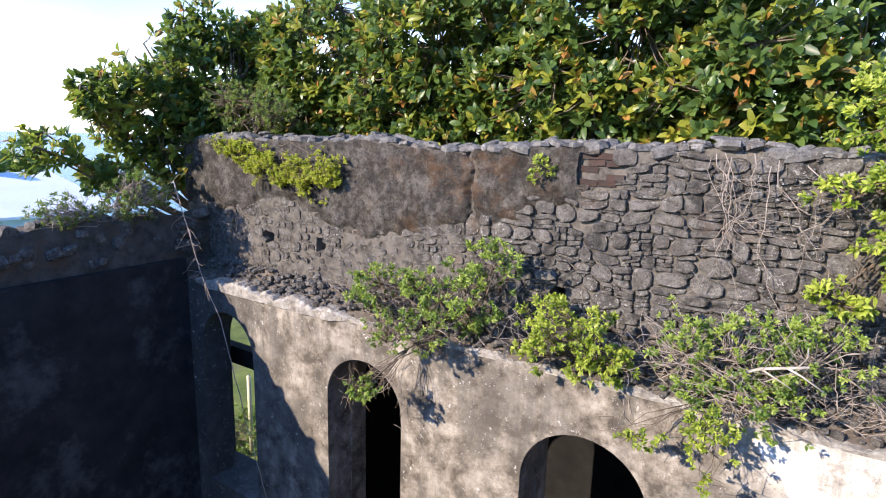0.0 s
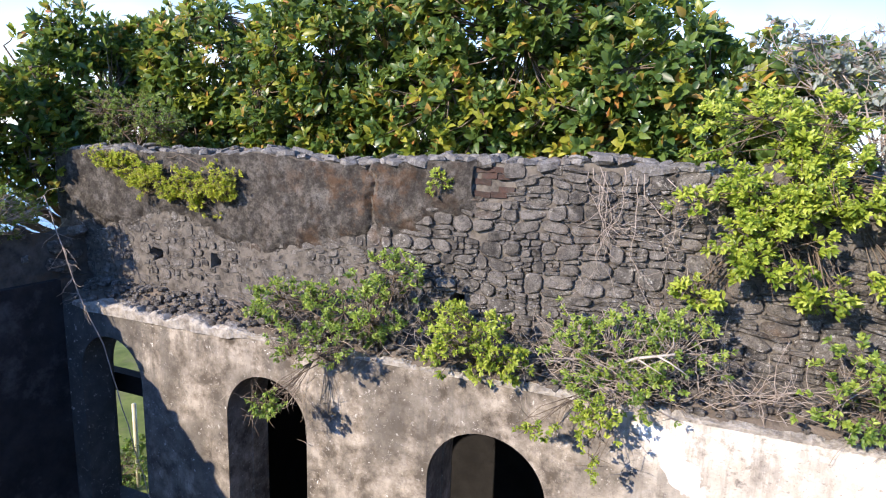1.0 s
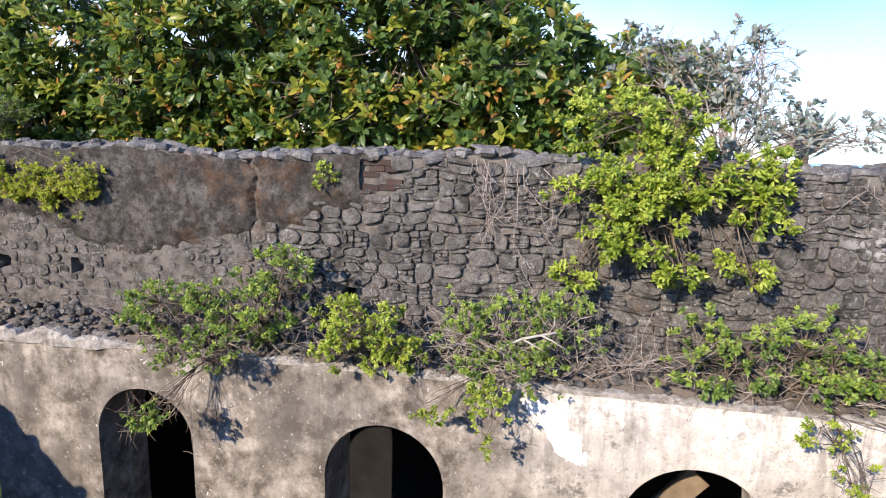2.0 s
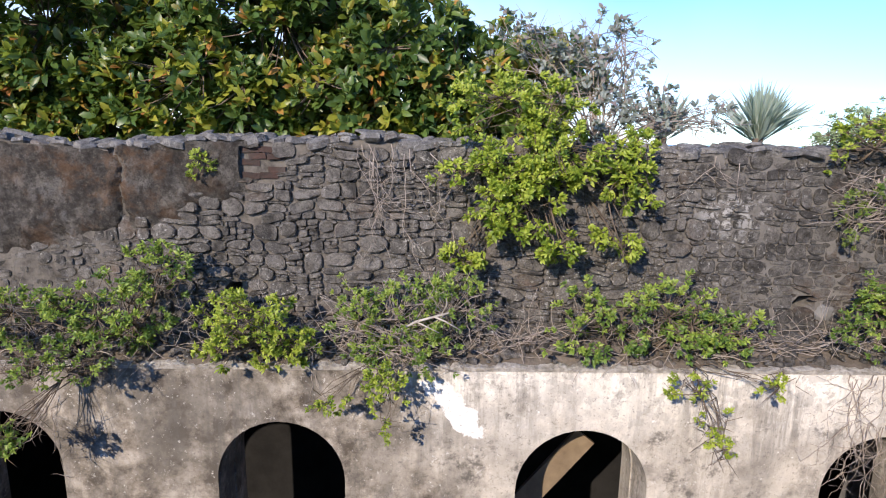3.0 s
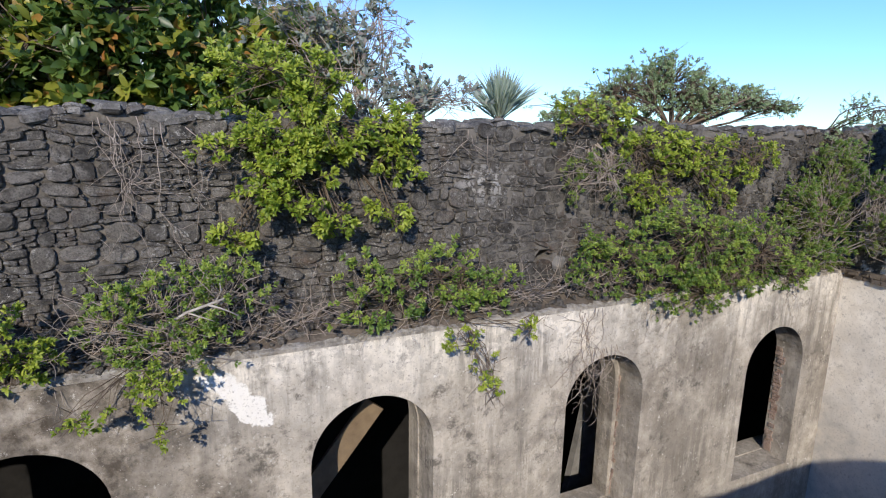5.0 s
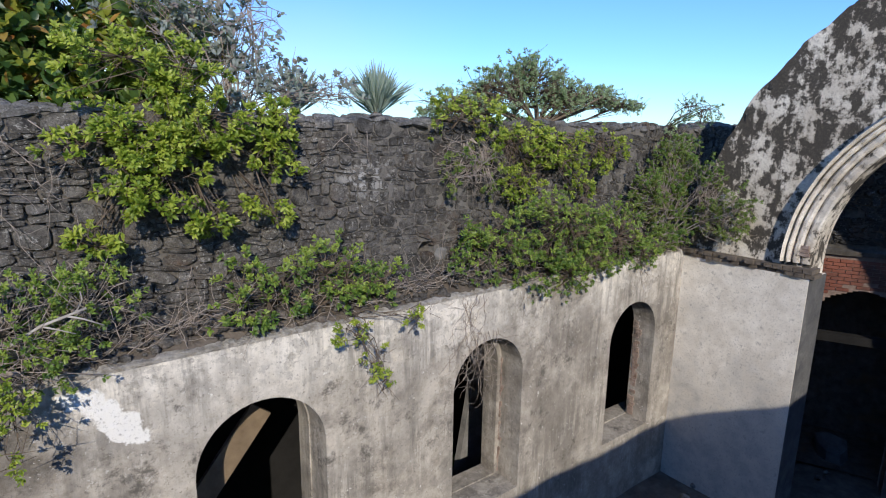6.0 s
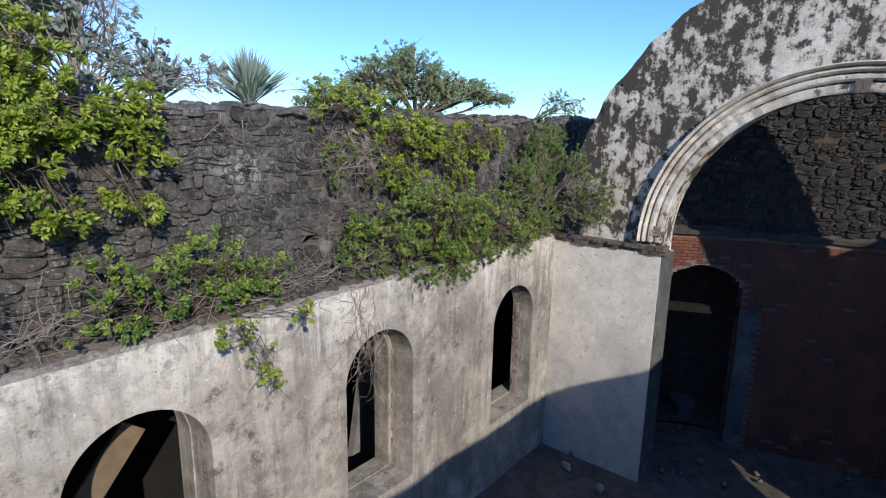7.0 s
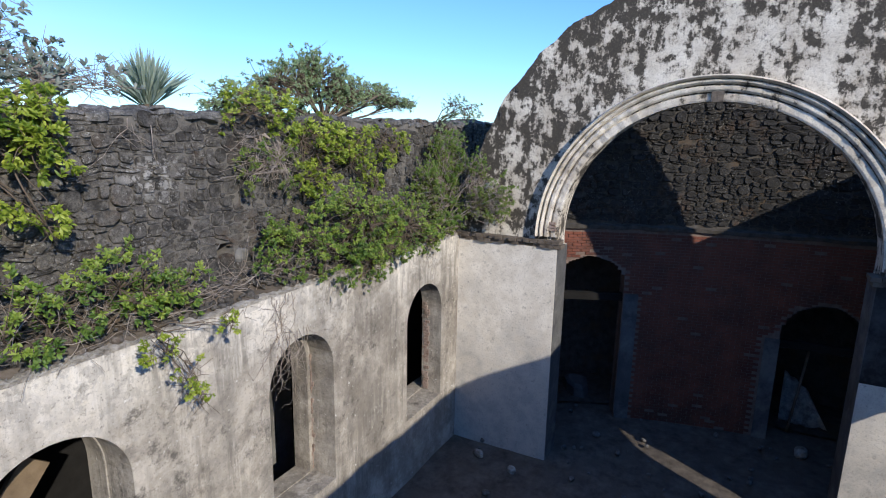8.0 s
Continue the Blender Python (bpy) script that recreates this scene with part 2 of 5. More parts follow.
def render_material():
    """Thin dark render over rubble: stones telling through, rust near the crack, pale scars."""
    m = Mat("weathered_render")
    p = m.coords()
    vor = m.node("ShaderNodeTexVoronoi", Vector=m.mix(0.12, p, m.node("ShaderNodeTexNoise", Vector=p, Scale=4.0).outputs[1]), Scale=5.0)
    cell = vor.outputs["Distance"]
    mid, fine = m.noise(p, 3.2, 10, 0.78), m.noise(p, 34.0, 7, 0.78)
    base = m.ramp(mid, (0.38, (0.035, 0.031, 0.027)), (0.5, (0.085, 0.076, 0.066)), (0.62, (0.17, 0.155, 0.136)))
    base = m.mix(m.math("MULTIPLY", m.ramp(cell, (0.12, 0.8), (0.4, 0.0)), m.ramp(m.noise(p, 1.1, 4, 0.6), (0.42, 0.0), (0.6, 0.8))), base, (0.20, 0.188, 0.172))
    base = m.mix(m.ramp(fine, (0.36, 0.75), (0.52, 0.0)), base, (0.03, 0.027, 0.024))
    clod = m.noise(p, 11.0, 9, 0.78)
    base = m.mix(m.ramp(clod, (0.40, 0.75), (0.5, 0.0)), base, (0.026, 0.022, 0.018))
    base = m.mix(m.ramp(clod, (0.56, 0.0), (0.66, 0.55)), base, (0.24, 0.215, 0.185))
    near = m.math("SUBTRACT", 1.0, m.math("MULTIPLY", m.math("ABSOLUTE", m.math("ADD", m.axis("X"), 4.75)), 0.55), True)
    rust = m.math("MULTIPLY", m.ramp(m.noise(p, 2.6, 7, 0.75), (0.49, 0.0), (0.62, 0.5)), near)
    base = m.mix(rust, base, (0.17, 0.085, 0.035))
    h = m.math("ADD", m.math("ADD", m.math("ADD", mid, clod), m.math("MULTIPLY", fine, 0.4)), m.math("MULTIPLY", cell, -0.5))
    return m.finish(base, 0.95, m.bump(h, 1.0, 0.045), 0.2)


def leaf_material(name, low, mid, high, accent=None, share=0.0, gloss=0.45, through=0.35):
    m = Mat(name)
    r = m.island()
    col = m.ramp(r, (0.0, low), (0.55, mid), (1.0 - share - 0.02, high), (1.0 - share, accent or high))
    blotch = m.noise(m.coords(), 1.1, 3, 0.6)
    col = m.mix(m.ramp(blotch, (0.35, 0.0), (0.65, 0.35)), col, high)
    m.finish(col, gloss, None, 0.45)
    tr = m.node("ShaderNodeBsdfTranslucent", Color=m.mix(0.5, col, (0.40, 0.56, 0.09)))
    ms = m.node("ShaderNodeMixShader", Fac=through)
    m.t.links.new(m.b.outputs[0], ms.inputs[1])
    m.t.links.new(tr.outputs[0], ms.inputs[2])
    m.t.links.new(ms.outputs[0], m.t.nodes["Material Output"].inputs[0])
    return m.m


PLASTER = plaster_material()
# Near-black plaster; on the west wall its shade is put into the colour.
DARKPLASTER = mottled("near_black_plaster", (0.013, 0.013, 0.014), (0.036, 0.035, 0.035), 1.9, 0.94, (0.095, 0.094, 0.094), 0.6, 0.03)
CHALK = mottled("broken_white_plaster", (0.24, 0.215, 0.18), (0.60, 0.56, 0.50), 9.0, 0.94, (0.17, 0.15, 0.13), 1.0, 0.05)
GABLE = lichen_plaster_material(black=-0.02)
MOULDING = lichen_plaster_material("moulded_plaster", -0.085, False)
CREAM = return_plaster_material()
DARKGREY = mottled("dark_grey_plaster", (0.06, 0.06, 0.063), (0.13, 0.128, 0.125), 1.9, 0.94, (0.2, 0.195, 0.185), 0.6, 0.03)
FLOOREARTH = mottled("dark_floor_earth", (0.065, 0.055, 0.046), (0.18, 0.152, 0.125), 3.0, 0.97, (0.12, 0.1, 0.08), 0.9, 0.05)
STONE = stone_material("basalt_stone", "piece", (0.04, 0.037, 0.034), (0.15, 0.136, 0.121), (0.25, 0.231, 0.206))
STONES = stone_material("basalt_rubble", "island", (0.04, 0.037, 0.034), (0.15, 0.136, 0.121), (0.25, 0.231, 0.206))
# Darker copy of the basalt: carries the apse shade, serves the black rim too.
SHADESTONE = stone_material("shade_and_rim_basalt", "island", (0.028, 0.027, 0.026), (0.056, 0.053, 0.05), (0.088, 0.083, 0.078))
# Near black: gloom of the aisle and doorways, put into the colour.
SHADEBLACK = mottled("deep_shade_black", (0.007, 0.0065, 0.006), (0.018, 0.017, 0.016), 2.0, 0.96)
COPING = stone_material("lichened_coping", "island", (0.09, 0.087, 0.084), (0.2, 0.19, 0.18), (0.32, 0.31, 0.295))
def wall_mortar_material():
    """Dark crumbling mortar, paler and fuller towards the east end."""
    m = Mat("rubble_mortar")
    p = m.coords()
    mid, fine = m.noise(p, 5.0, 8, 0.72), m.noise(p, 45.0, 6, 0.75)
    base = m.ramp(mid, (0.36, (0.055, 0.049, 0.042)), (0.58, (0.17, 0.152, 0.13)))
    pale = m.ramp(m.math("MULTIPLY", m.math("ADD", m.math("SUBTRACT", m.axis("X"), 1.6), m.math("MULTIPLY", mid, 2.0)), 0.4), (0.2, 0.0), (0.9, 0.75))
    base = m.mix(m.math("MULTIPLY", pale, m.ramp(fine, (0.36, 0.3), (0.5, 1.0))), base, (0.185, 0.172, 0.155))
    return m.finish(base, 0.95, m.bump(m.math("ADD", mid, m.math("MULTIPLY", fine, 0.6)), 0.9, 0.03), 0.2)


WALLMORTAR = wall_mortar_material()
MORTAR = mottled("old_mortar", (0.035, 0.032, 0.028), (0.12, 0.108, 0.094), 5.0, 0.95, (0.10, 0.07, 0.045))
RENDER = render_material()
OLDBRICK = mottled("dull_brick", (0.045, 0.036, 0.03), (0.085, 0.047, 0.038), 9.0, 0.94, (0.075, 0.064, 0.056), 1.0, 0.03)
BRICK = mottled("red_brick", (0.10, 0.038, 0.027), (0.24, 0.088, 0.057), 2.0, 0.9, (0.085, 0.045, 0.035))
JOINT = mottled("brick_joint", (0.14, 0.10, 0.08), (0.24, 0.18, 0.15), 6.0, 0.95)
CEMENT = mottled("grey_cement", (0.12, 0.117, 0.112), (0.24, 0.232, 0.22), 4.0, 0.92)
EARTH = mottled("rubble_earth", (0.075, 0.06, 0.047), (0.21, 0.175, 0.14), 3.0, 0.97, (0.17, 0.14, 0.11), 0.9, 0.05)
BRICKBITS = mottled("broken_pinkish_brick", (0.20, 0.13, 0.10), (0.40, 0.32, 0.265), 6.0, 0.95, (0.12, 0.10, 0.085), 0.8, 0.03)
WOOD = mottled("grey_timber", (0.12, 0.085, 0.06), (0.22, 0.16, 0.115), 6.0, 0.85)
TWIG = mottled("dry_twig", (0.22, 0.18, 0.15), (0.42, 0.36, 0.31), 8.0, 0.9)
BARK = mottled("brown_bark", (0.10, 0.075, 0.055), (0.2, 0.155, 0.115), 8.0, 0.92)
LAWN = mottled("grass_turf", (0.07, 0.10, 0.02), (0.16, 0.19, 0.045), 1.5, 0.95, (0.14, 0.13, 0.06))
SEA = mottled("sea_water", (0.03, 0.17, 0.26), (0.05, 0.22, 0.32), 0.02, 0.25, None, 0.2, 0.1)
ROOF = mottled("white_roof_paint", (0.72, 0.73, 0.75), (0.82, 0.83, 0.85), 0.6, 0.6)
BLUE = mottled("pale_blue_paint", (0.50, 0.66, 0.72), (0.58, 0.74, 0.79), 0.8, 0.75)
PVC = mottled("cream_pvc", (0.48, 0.43, 0.28), (0.6, 0.55, 0.38), 3.0, 0.5)
BIGLEAF = leaf_material("glossy_broad_leaf", (0.024, 0.058, 0.016), (0.055, 0.112, 0.026), (0.13, 0.185, 0.04), (0.34, 0.2, 0.05), 0.03, 0.4, 0.28)
YELLOWLEAF = leaf_material("yellow_green_leaf", (0.08, 0.15, 0.018), (0.19, 0.27, 0.028), (0.34, 0.40, 0.05), None, 0.0, 0.45, 0.42)
GREENLEAF = leaf_material("fresh_green_leaf", (0.045, 0.10, 0.022), (0.105, 0.19, 0.038), (0.21, 0.30, 0.06), None, 0.0, 0.45, 0.4)
OLIVELEAF = leaf_material("olive_leaf", (0.07, 0.105, 0.02), (0.15, 0.20, 0.045), (0.26, 0.30, 0.08), None, 0.0, 0.5, 0.38)
FRESHYELLOW = leaf_material("new_yellow_leaf", (0.22, 0.30, 0.035), (0.37, 0.45, 0.06), (0.52, 0.57, 0.10), None, 0.0, 0.4, 0.45)
FRESHGREEN = leaf_material("new_green_leaf", (0.13, 0.22, 0.035), (0.25, 0.355, 0.06), (0.40, 0.47, 0.10), None, 0.0, 0.4, 0.42)
YOUNGLEAF = leaf_material("young_broad_leaf", (0.10, 0.16, 0.02), (0.25, 0.27, 0.035), (0.42, 0.40, 0.06), (0.40, 0.15, 0.05), 0.16, 0.4, 0.38)
BLUELEAF = leaf_material("grey_green_leaf", (0.15, 0.22, 0.12), (0.30, 0.40, 0.22), (0.45, 0.54, 0.33), None, 0.0, 0.5, 0.42)
GREYLEAF = leaf_material("purple_grey_leaf", (0.13, 0.15, 0.15), (0.22, 0.25, 0.24), (0.34, 0.37, 0.34), (0.24, 0.18, 0.19), 0.15, 0.45, 0.35)
YUCCALEAF = leaf_material("yucca_blade", (0.17, 0.23, 0.20), (0.26, 0.33, 0.29), (0.36, 0.42, 0.37), None, 0.0, 0.45, 0.25)
MOSS = leaf_material("moss_yellow_sprig", (0.22, 0.27, 0.015), (0.38, 0.42, 0.03), (0.52, 0.54, 0.05), (0.42, 0.30, 0.10), 0.1, 0.6, 0.38)

FRESH = {YELLOWLEAF.name: FRESHYELLOW, GREENLEAF.name: FRESHGREEN, OLIVELEAF.name: GREENLEAF}

# ---- mesh helpers ----
class Geo:
    """Collects vertices and faces for one mesh."""

    def __init__(self):
        self.v, self.f = [], []

    def add(self, pts, faces):
        o = len(self.v)
        self.v.extend(tuple(p) for p in pts)
        self.f.extend(tuple(i + o for i in f) for f in faces)

    def quad(self, a, b, c, d):
        self.add((a, b, c, d), ((0, 1, 2, 3),))

    def box(self, lo, hi):
        (a, b, c), (d, e, f) = lo, hi
        self.add([(a, b, c), (d, b, c), (d, e, c), (a, e, c), (a, b, f), (d, b, f), (d, e, f), (a, e, f)],
                 [(0, 3, 2, 1), (4, 5, 6, 7), (0, 1, 5, 4), (1, 2, 6, 5), (2, 3, 7, 6), (3, 0, 4, 7)])

    def tube(self, pts, r0, r1, sides=5):
        pts = [Vector(p) for p in pts]
        n, o = len(pts), len(self.v)
        for i, p in enumerate(pts):
            d = (pts[min(i + 1, n - 1)] - pts[max(i - 1, 0)]).normalized()
            u = d.cross(Vector((0.31, 0.17, 0.93))).normalized()
            w = d.cross(u)
            r = r0 + (r1 - r0) * i / max(1, n - 1)
            for k in range(sides):
                a = 2 * math.pi * k / sides
                self.v.append(tuple(p + (u * math.cos(a) + w * math.sin(a)) * r))
        for i in range(n - 1):
            for k in range(sides):
                k2 = (k + 1) % sides
                self.f.append((o + i * sides + k, o + i * sides + k2, o + (i + 1) * sides + k2, o + (i + 1) * sides + k))
        self.f.append(tuple(o + k for k in range(sides))[::-1])
        self.f.append(tuple(o + (n - 1) * sides + k for k in range(sides)))

    def mesh(self, name, material, smooth=False):
        me = bpy.data.meshes.new(name)
        me.from_pydata(self.v, [], self.f)
        me.materials.append(material)
        if smooth:
            me.polygons.foreach_set("use_smooth", [True] * len(me.polygons))
        me.update()
        return me


def part(name, geo, material, parent=None, label="", smooth=False, kind=""):
    ob = new(name, geo.mesh(name, material, smooth))
    ob.parent = parent
    return tagged(ob, label, kind=kind)


def thing(name, label, category, at=(0, 0, 0), group="", kind=""):
    ob = new(name)
    ob.empty_display_size = 0.2
    ob.location = at
    return tagged(ob, label, category, group, kind)


def fuzz(p, scale, amp, seed=0.0):
    return noise.noise(Vector(p) * scale + Vector((seed, seed * 1.7, -seed))) * amp


def lump(g, r, c, s, n=7):
    """A worn stone: two rings and caps, squashed and turned at random."""
    c, a0 = Vector(c), r.uniform(0, 6.28)
    turn = Euler((r.uniform(-.35, .35), r.uniform(-.35, .35), a0)).to_matrix()
    rings = [(-0.5, 0.7), (-0.25, 1.0), (0.35, 0.92), (0.5, 0.62)]
    k = [r.uniform(0.75, 1.2) for _ in range(n)]
    o = len(g.v)
    for h, w in rings:
        for i in range(n):
            t = 2 * math.pi * i / n
            v = Vector((math.cos(t) * s[0] * w * k[i] * 0.5, math.sin(t) * s[1] * w * k[i] * 0.5, h * s[2]))
            g.v.append(tuple(c + turn @ v))
    for j in range(len(rings) - 1):
        for i in range(n):
            i2 = (i + 1) % n
            g.f.append((o + j * n + i, o + j * n + i2, o + (j + 1) * n + i2, o + (j + 1) * n + i))
    g.f.append(tuple(o + i for i in range(n))[::-1])
    g.f.append(tuple(o + (len(rings) - 1) * n + i for i in range(n)))


rng = random.Random(7)

# ---- plan: nave along x, walls facing each other across y ----
FLOOR, LEDGE, TOP = 0.85, 6.0, 8.5
WEST, EAST = -10.0, 9.69
NORTH, SOUTH = 7.05, -3.15
MIDY = 1.95
# centre, half width, crown height, sill height
OPENINGS = [(-8.98, 0.68, 5.55, 2.2), (-5.93, 0.69, 5.44, 0.95), (-2.72, 0.74, 5.33, 0.95),
            (0.80, 0.78, 5.25, 0.95), (4.36, 0.72, 5.2, 2.35), (8.15, 0.74, 5.12, 2.3)]


def pierced(geo, u0, u1, v0, v1, holes, put, d0, d1, ends=True):
    """A slab with round-headed openings, u along it, v up, d its depth. put(u, v, d) gives the place."""
    def face(pts):
        geo.add([put(u, v, d0) for u, v in pts], [tuple(range(len(pts)))])
        geo.add([put(u, v, d1) for u, v in pts], [tuple(range(len(pts)))[::-1]])

    def side(a, b):
        geo.quad(put(*a, d0), put(*b, d0), put(*b, d1), put(*a, d1))

    def block(a, b, c, d):
        nu, nv = max(1, int((b - a) / 0.6)), max(1, int((d - c) / 0.6))
        for i in range(nu):
            for j in range(nv):
                p, q = a + (b - a) * i / nu, a + (b - a) * (i + 1) / nu
                r, s = c + (d - c) * j / nv, c + (d - c) * (j + 1) / nv
                face([(p, r), (q, r), (q, s), (p, s)])

    at = u0
    for c, h, crown, sill in sorted(holes):
        block(at, c - h, v0, v1)
        if sill > v0 + 0.01:
            block(c - h, c + h, v0, sill)
            side((c - h, sill), (c + h, sill))
        spring = crown - h
        side((c - h, spring), (c - h, max(sill, v0)))
        side((c + h, max(sill, v0)), (c + h, spring))
        n = 20
        arc = [(c - h * math.cos(math.pi * k / n), spring + h * math.sin(math.pi * k / n)) for k in range(n + 1)]
        for a, b in zip(arc, arc[1:]):
            face([a, b, (b[0], v1), (a[0], v1)])
            side(b, a)
        at = c + h
    block(at, u1, v0, v1)
    if ends:
        side((u0, v0), (u0, v1))
        side((u1, v1), (u1, v0))
        side((u0, v1), (u1, v1))
        side((u1, v0), (u0, v0))


def nave_wall(name, face_y, out, label):
    wall = thing(name, label, "wall", (0, face_y, FLOOR), kind="structure")
    base = wall.location
    put = lambda u, v, d: (u - base.x, out * d, v - base.z)
    g = Geo()
    pierced(g, WEST - 0.6, EAST + 0.9, FLOOR - 0.4, LEDGE, OPENINGS, put, 0.0, 0.5)
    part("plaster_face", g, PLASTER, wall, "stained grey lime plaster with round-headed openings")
    g = Geo()
    inner = [(c + (0.0 if s < 1 else 0.02), h - (0.015 if s < 1 else 0.11), t - (0.01 if s < 1 else 0.10), s if s < 1 else s + 0.02) for c, h, t, s in OPENINGS]
    inner[0] = (-9.2, 0.86, 5.5, 2.2)
    inner[5] = (8.45, 1.05, 5.35, 2.32)
    pierced(g, WEST - 0.6, EAST + 0.9, FLOOR - 0.4, LEDGE - 0.003, inner, put, 0.504, 0.85)
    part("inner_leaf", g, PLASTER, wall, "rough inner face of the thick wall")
    # broken brick edge where the plaster has come off the east reveals
    q = random.Random(17)
    for (c, h, crown, sill), back in ((OPENINGS[4], 0.50), (OPENINGS[5], 0.36)):
        g = Geo()
        z = sill + 0.05
        while z < crown - h + 0.1:
            t = q.uniform(0.06, 0.09)
            if q.random() < 0.85:
                px, y0 = q.uniform(0.014, 0.034), back - q.uniform(-0.02, 0.07)
                g.add([put(x, v, d) for d in (y0, min(0.499, y0 + q.uniform(0.1, 0.16))) for x, v in ((c + h - px, z), (c + h + 0.01, z), (c + h + 0.01, z + t - 0.012), (c + h - px * 0.8, z + t - 0.012))],
                      [(0, 1, 2, 3), (7, 6, 5, 4), (0, 4, 5, 1), (1, 5, 6, 2), (2, 6, 7, 3), (3, 7, 4, 0)])
            z += t
        part("broken_reveal", g, BRICKBITS, wall, "broken brick edge of the reveal")
    return wall


nave_wall("wall_north", NORTH, 1, "long plastered nave wall with round-headed arched openings")
nave_wall("wall_south", SOUTH, -1, "plastered nave wall with round-headed arched openings")


HOLES = [(-8.51, 6.86, 0.075), (-7.3, 6.82, 0.085), (3.55, 6.62, 0.10), (-3.35, 6.75, 0.07)]


def top_at(x):
    """Height of the worn wall top."""
    return TOP - 0.05 + fuzz((x, 3, 1), 0.9, 0.10) + fuzz((x, 9, 1), 5.0, 0.04)


def upper_core(name, face_y, out, x0, x1, parent_label, step=0.07):
    """The mortar core of the rubble wall above the ledge, its top worn uneven, with putlog holes."""
    wall = thing(name, parent_label, "wall", (0, face_y, LEDGE), kind="structure")
    g = Geo()
    nu, nv = int((x1 - x0) / step), 34
    for i in range(nu + 1):
        x = x0 + (x1 - x0) * i / nu
        h = top_at(x) - LEDGE
        for j in range(nv + 1):
            z = -0.2 + (h + 0.2) * j / nv
            d = 0.027 - 0.012 * max(0.0, min(1.0, (x - 1.2) * 0.6)) + fuzz((x, 0, z), 1.6, 0.018) + fuzz((x, 0, z), 6.0, 0.016)
            if x < -4.4:
                d -= 0.02 * min(1.0, (-4.4 - x) * 2)
            for hx, hz, hr in HOLES if out > 0 else ():
                if abs(x - hx) < hr and abs(z + LEDGE - hz) < hr:
                    d = 0.4
            g.v.append((x, out * d, z))
    for i in range(nu):
        for j in range(nv):
            a = i * (nv + 1) + j
            g.f.append((a, a + nv + 1, a + nv + 2, a + 1))
    for i in range(nu):
        a, b = x0 + (x1 - x0) * i / nu, x0 + (x1 - x0) * (i + 1) / nu
        ha, hb = top_at(a) - LEDGE, top_at(b) - LEDGE
        y0, y1 = 0.0, out * 0.75
        g.add([(b, y0, hb), (a, y0, ha), (b, y1, hb), (a, y1, ha), (a, y1, -0.2), (b, y1, -0.2)], [(1, 0, 2, 3), (3, 2, 5, 4)])
    for x in (x0, x1):
        g.add([(x, 0, -0.2), (x, out * 0.75, -0.2), (x, out * 0.75, 2.4), (x, 0, 2.4)], [(0, 1, 2, 3)])
    part("wall_core", g, WALLMORTAR, wall, "dark mortar of the rubble wall")
    return wall


UPPER = upper_core("wall_upper_north", 7.62, 1, -10.75, 16.0, "dark basalt rubble wall above a ledge, top worn uneven")
upper_core("wall_upper_south", -3.72, -1, -10.75, 10.9, "dark basalt rubble wall above a ledge", 0.4)

# ---- east end: return walls, chancel arch in a round gable, apse ----
def return_wall(name, y0, y1, label, black_from=None):
    """black_from: height above which the plaster is near black."""
    wall = thing(name, label, "wall", (EAST, (y0 + y1) / 2, FLOOR), kind="structure")
    put = lambda u, v, d: (d, u - wall.location.y, v - FLOOR)
    split = black_from or LEDGE - 0.12
    g = Geo()
    pierced(g, y0, y1, FLOOR - 0.4, split, [], put, 0.0, 0.75)
    part("plaster_face", g, CREAM, wall)
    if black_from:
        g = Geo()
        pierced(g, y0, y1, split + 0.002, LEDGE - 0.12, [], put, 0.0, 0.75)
        part("sooty_face", g, DARKPLASTER, wall, "plaster coloured near black")
    # thin dark grey skin on the end face towards the chancel opening
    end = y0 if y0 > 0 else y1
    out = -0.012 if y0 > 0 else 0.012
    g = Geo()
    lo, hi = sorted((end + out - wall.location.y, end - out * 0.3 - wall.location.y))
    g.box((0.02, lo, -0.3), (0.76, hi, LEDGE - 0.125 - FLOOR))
    part("end_face", g, DARKGREY, wall, "dark grey end face of the wall")
    return wall


return_wall("wall_return_north", 4.71, NORTH - 0.003, "pale plastered return wall beside the chancel opening")
return_wall("wall_return_south", SOUTH + 0.003, -0.81, "return wall, pale below and near black above", 4.13)


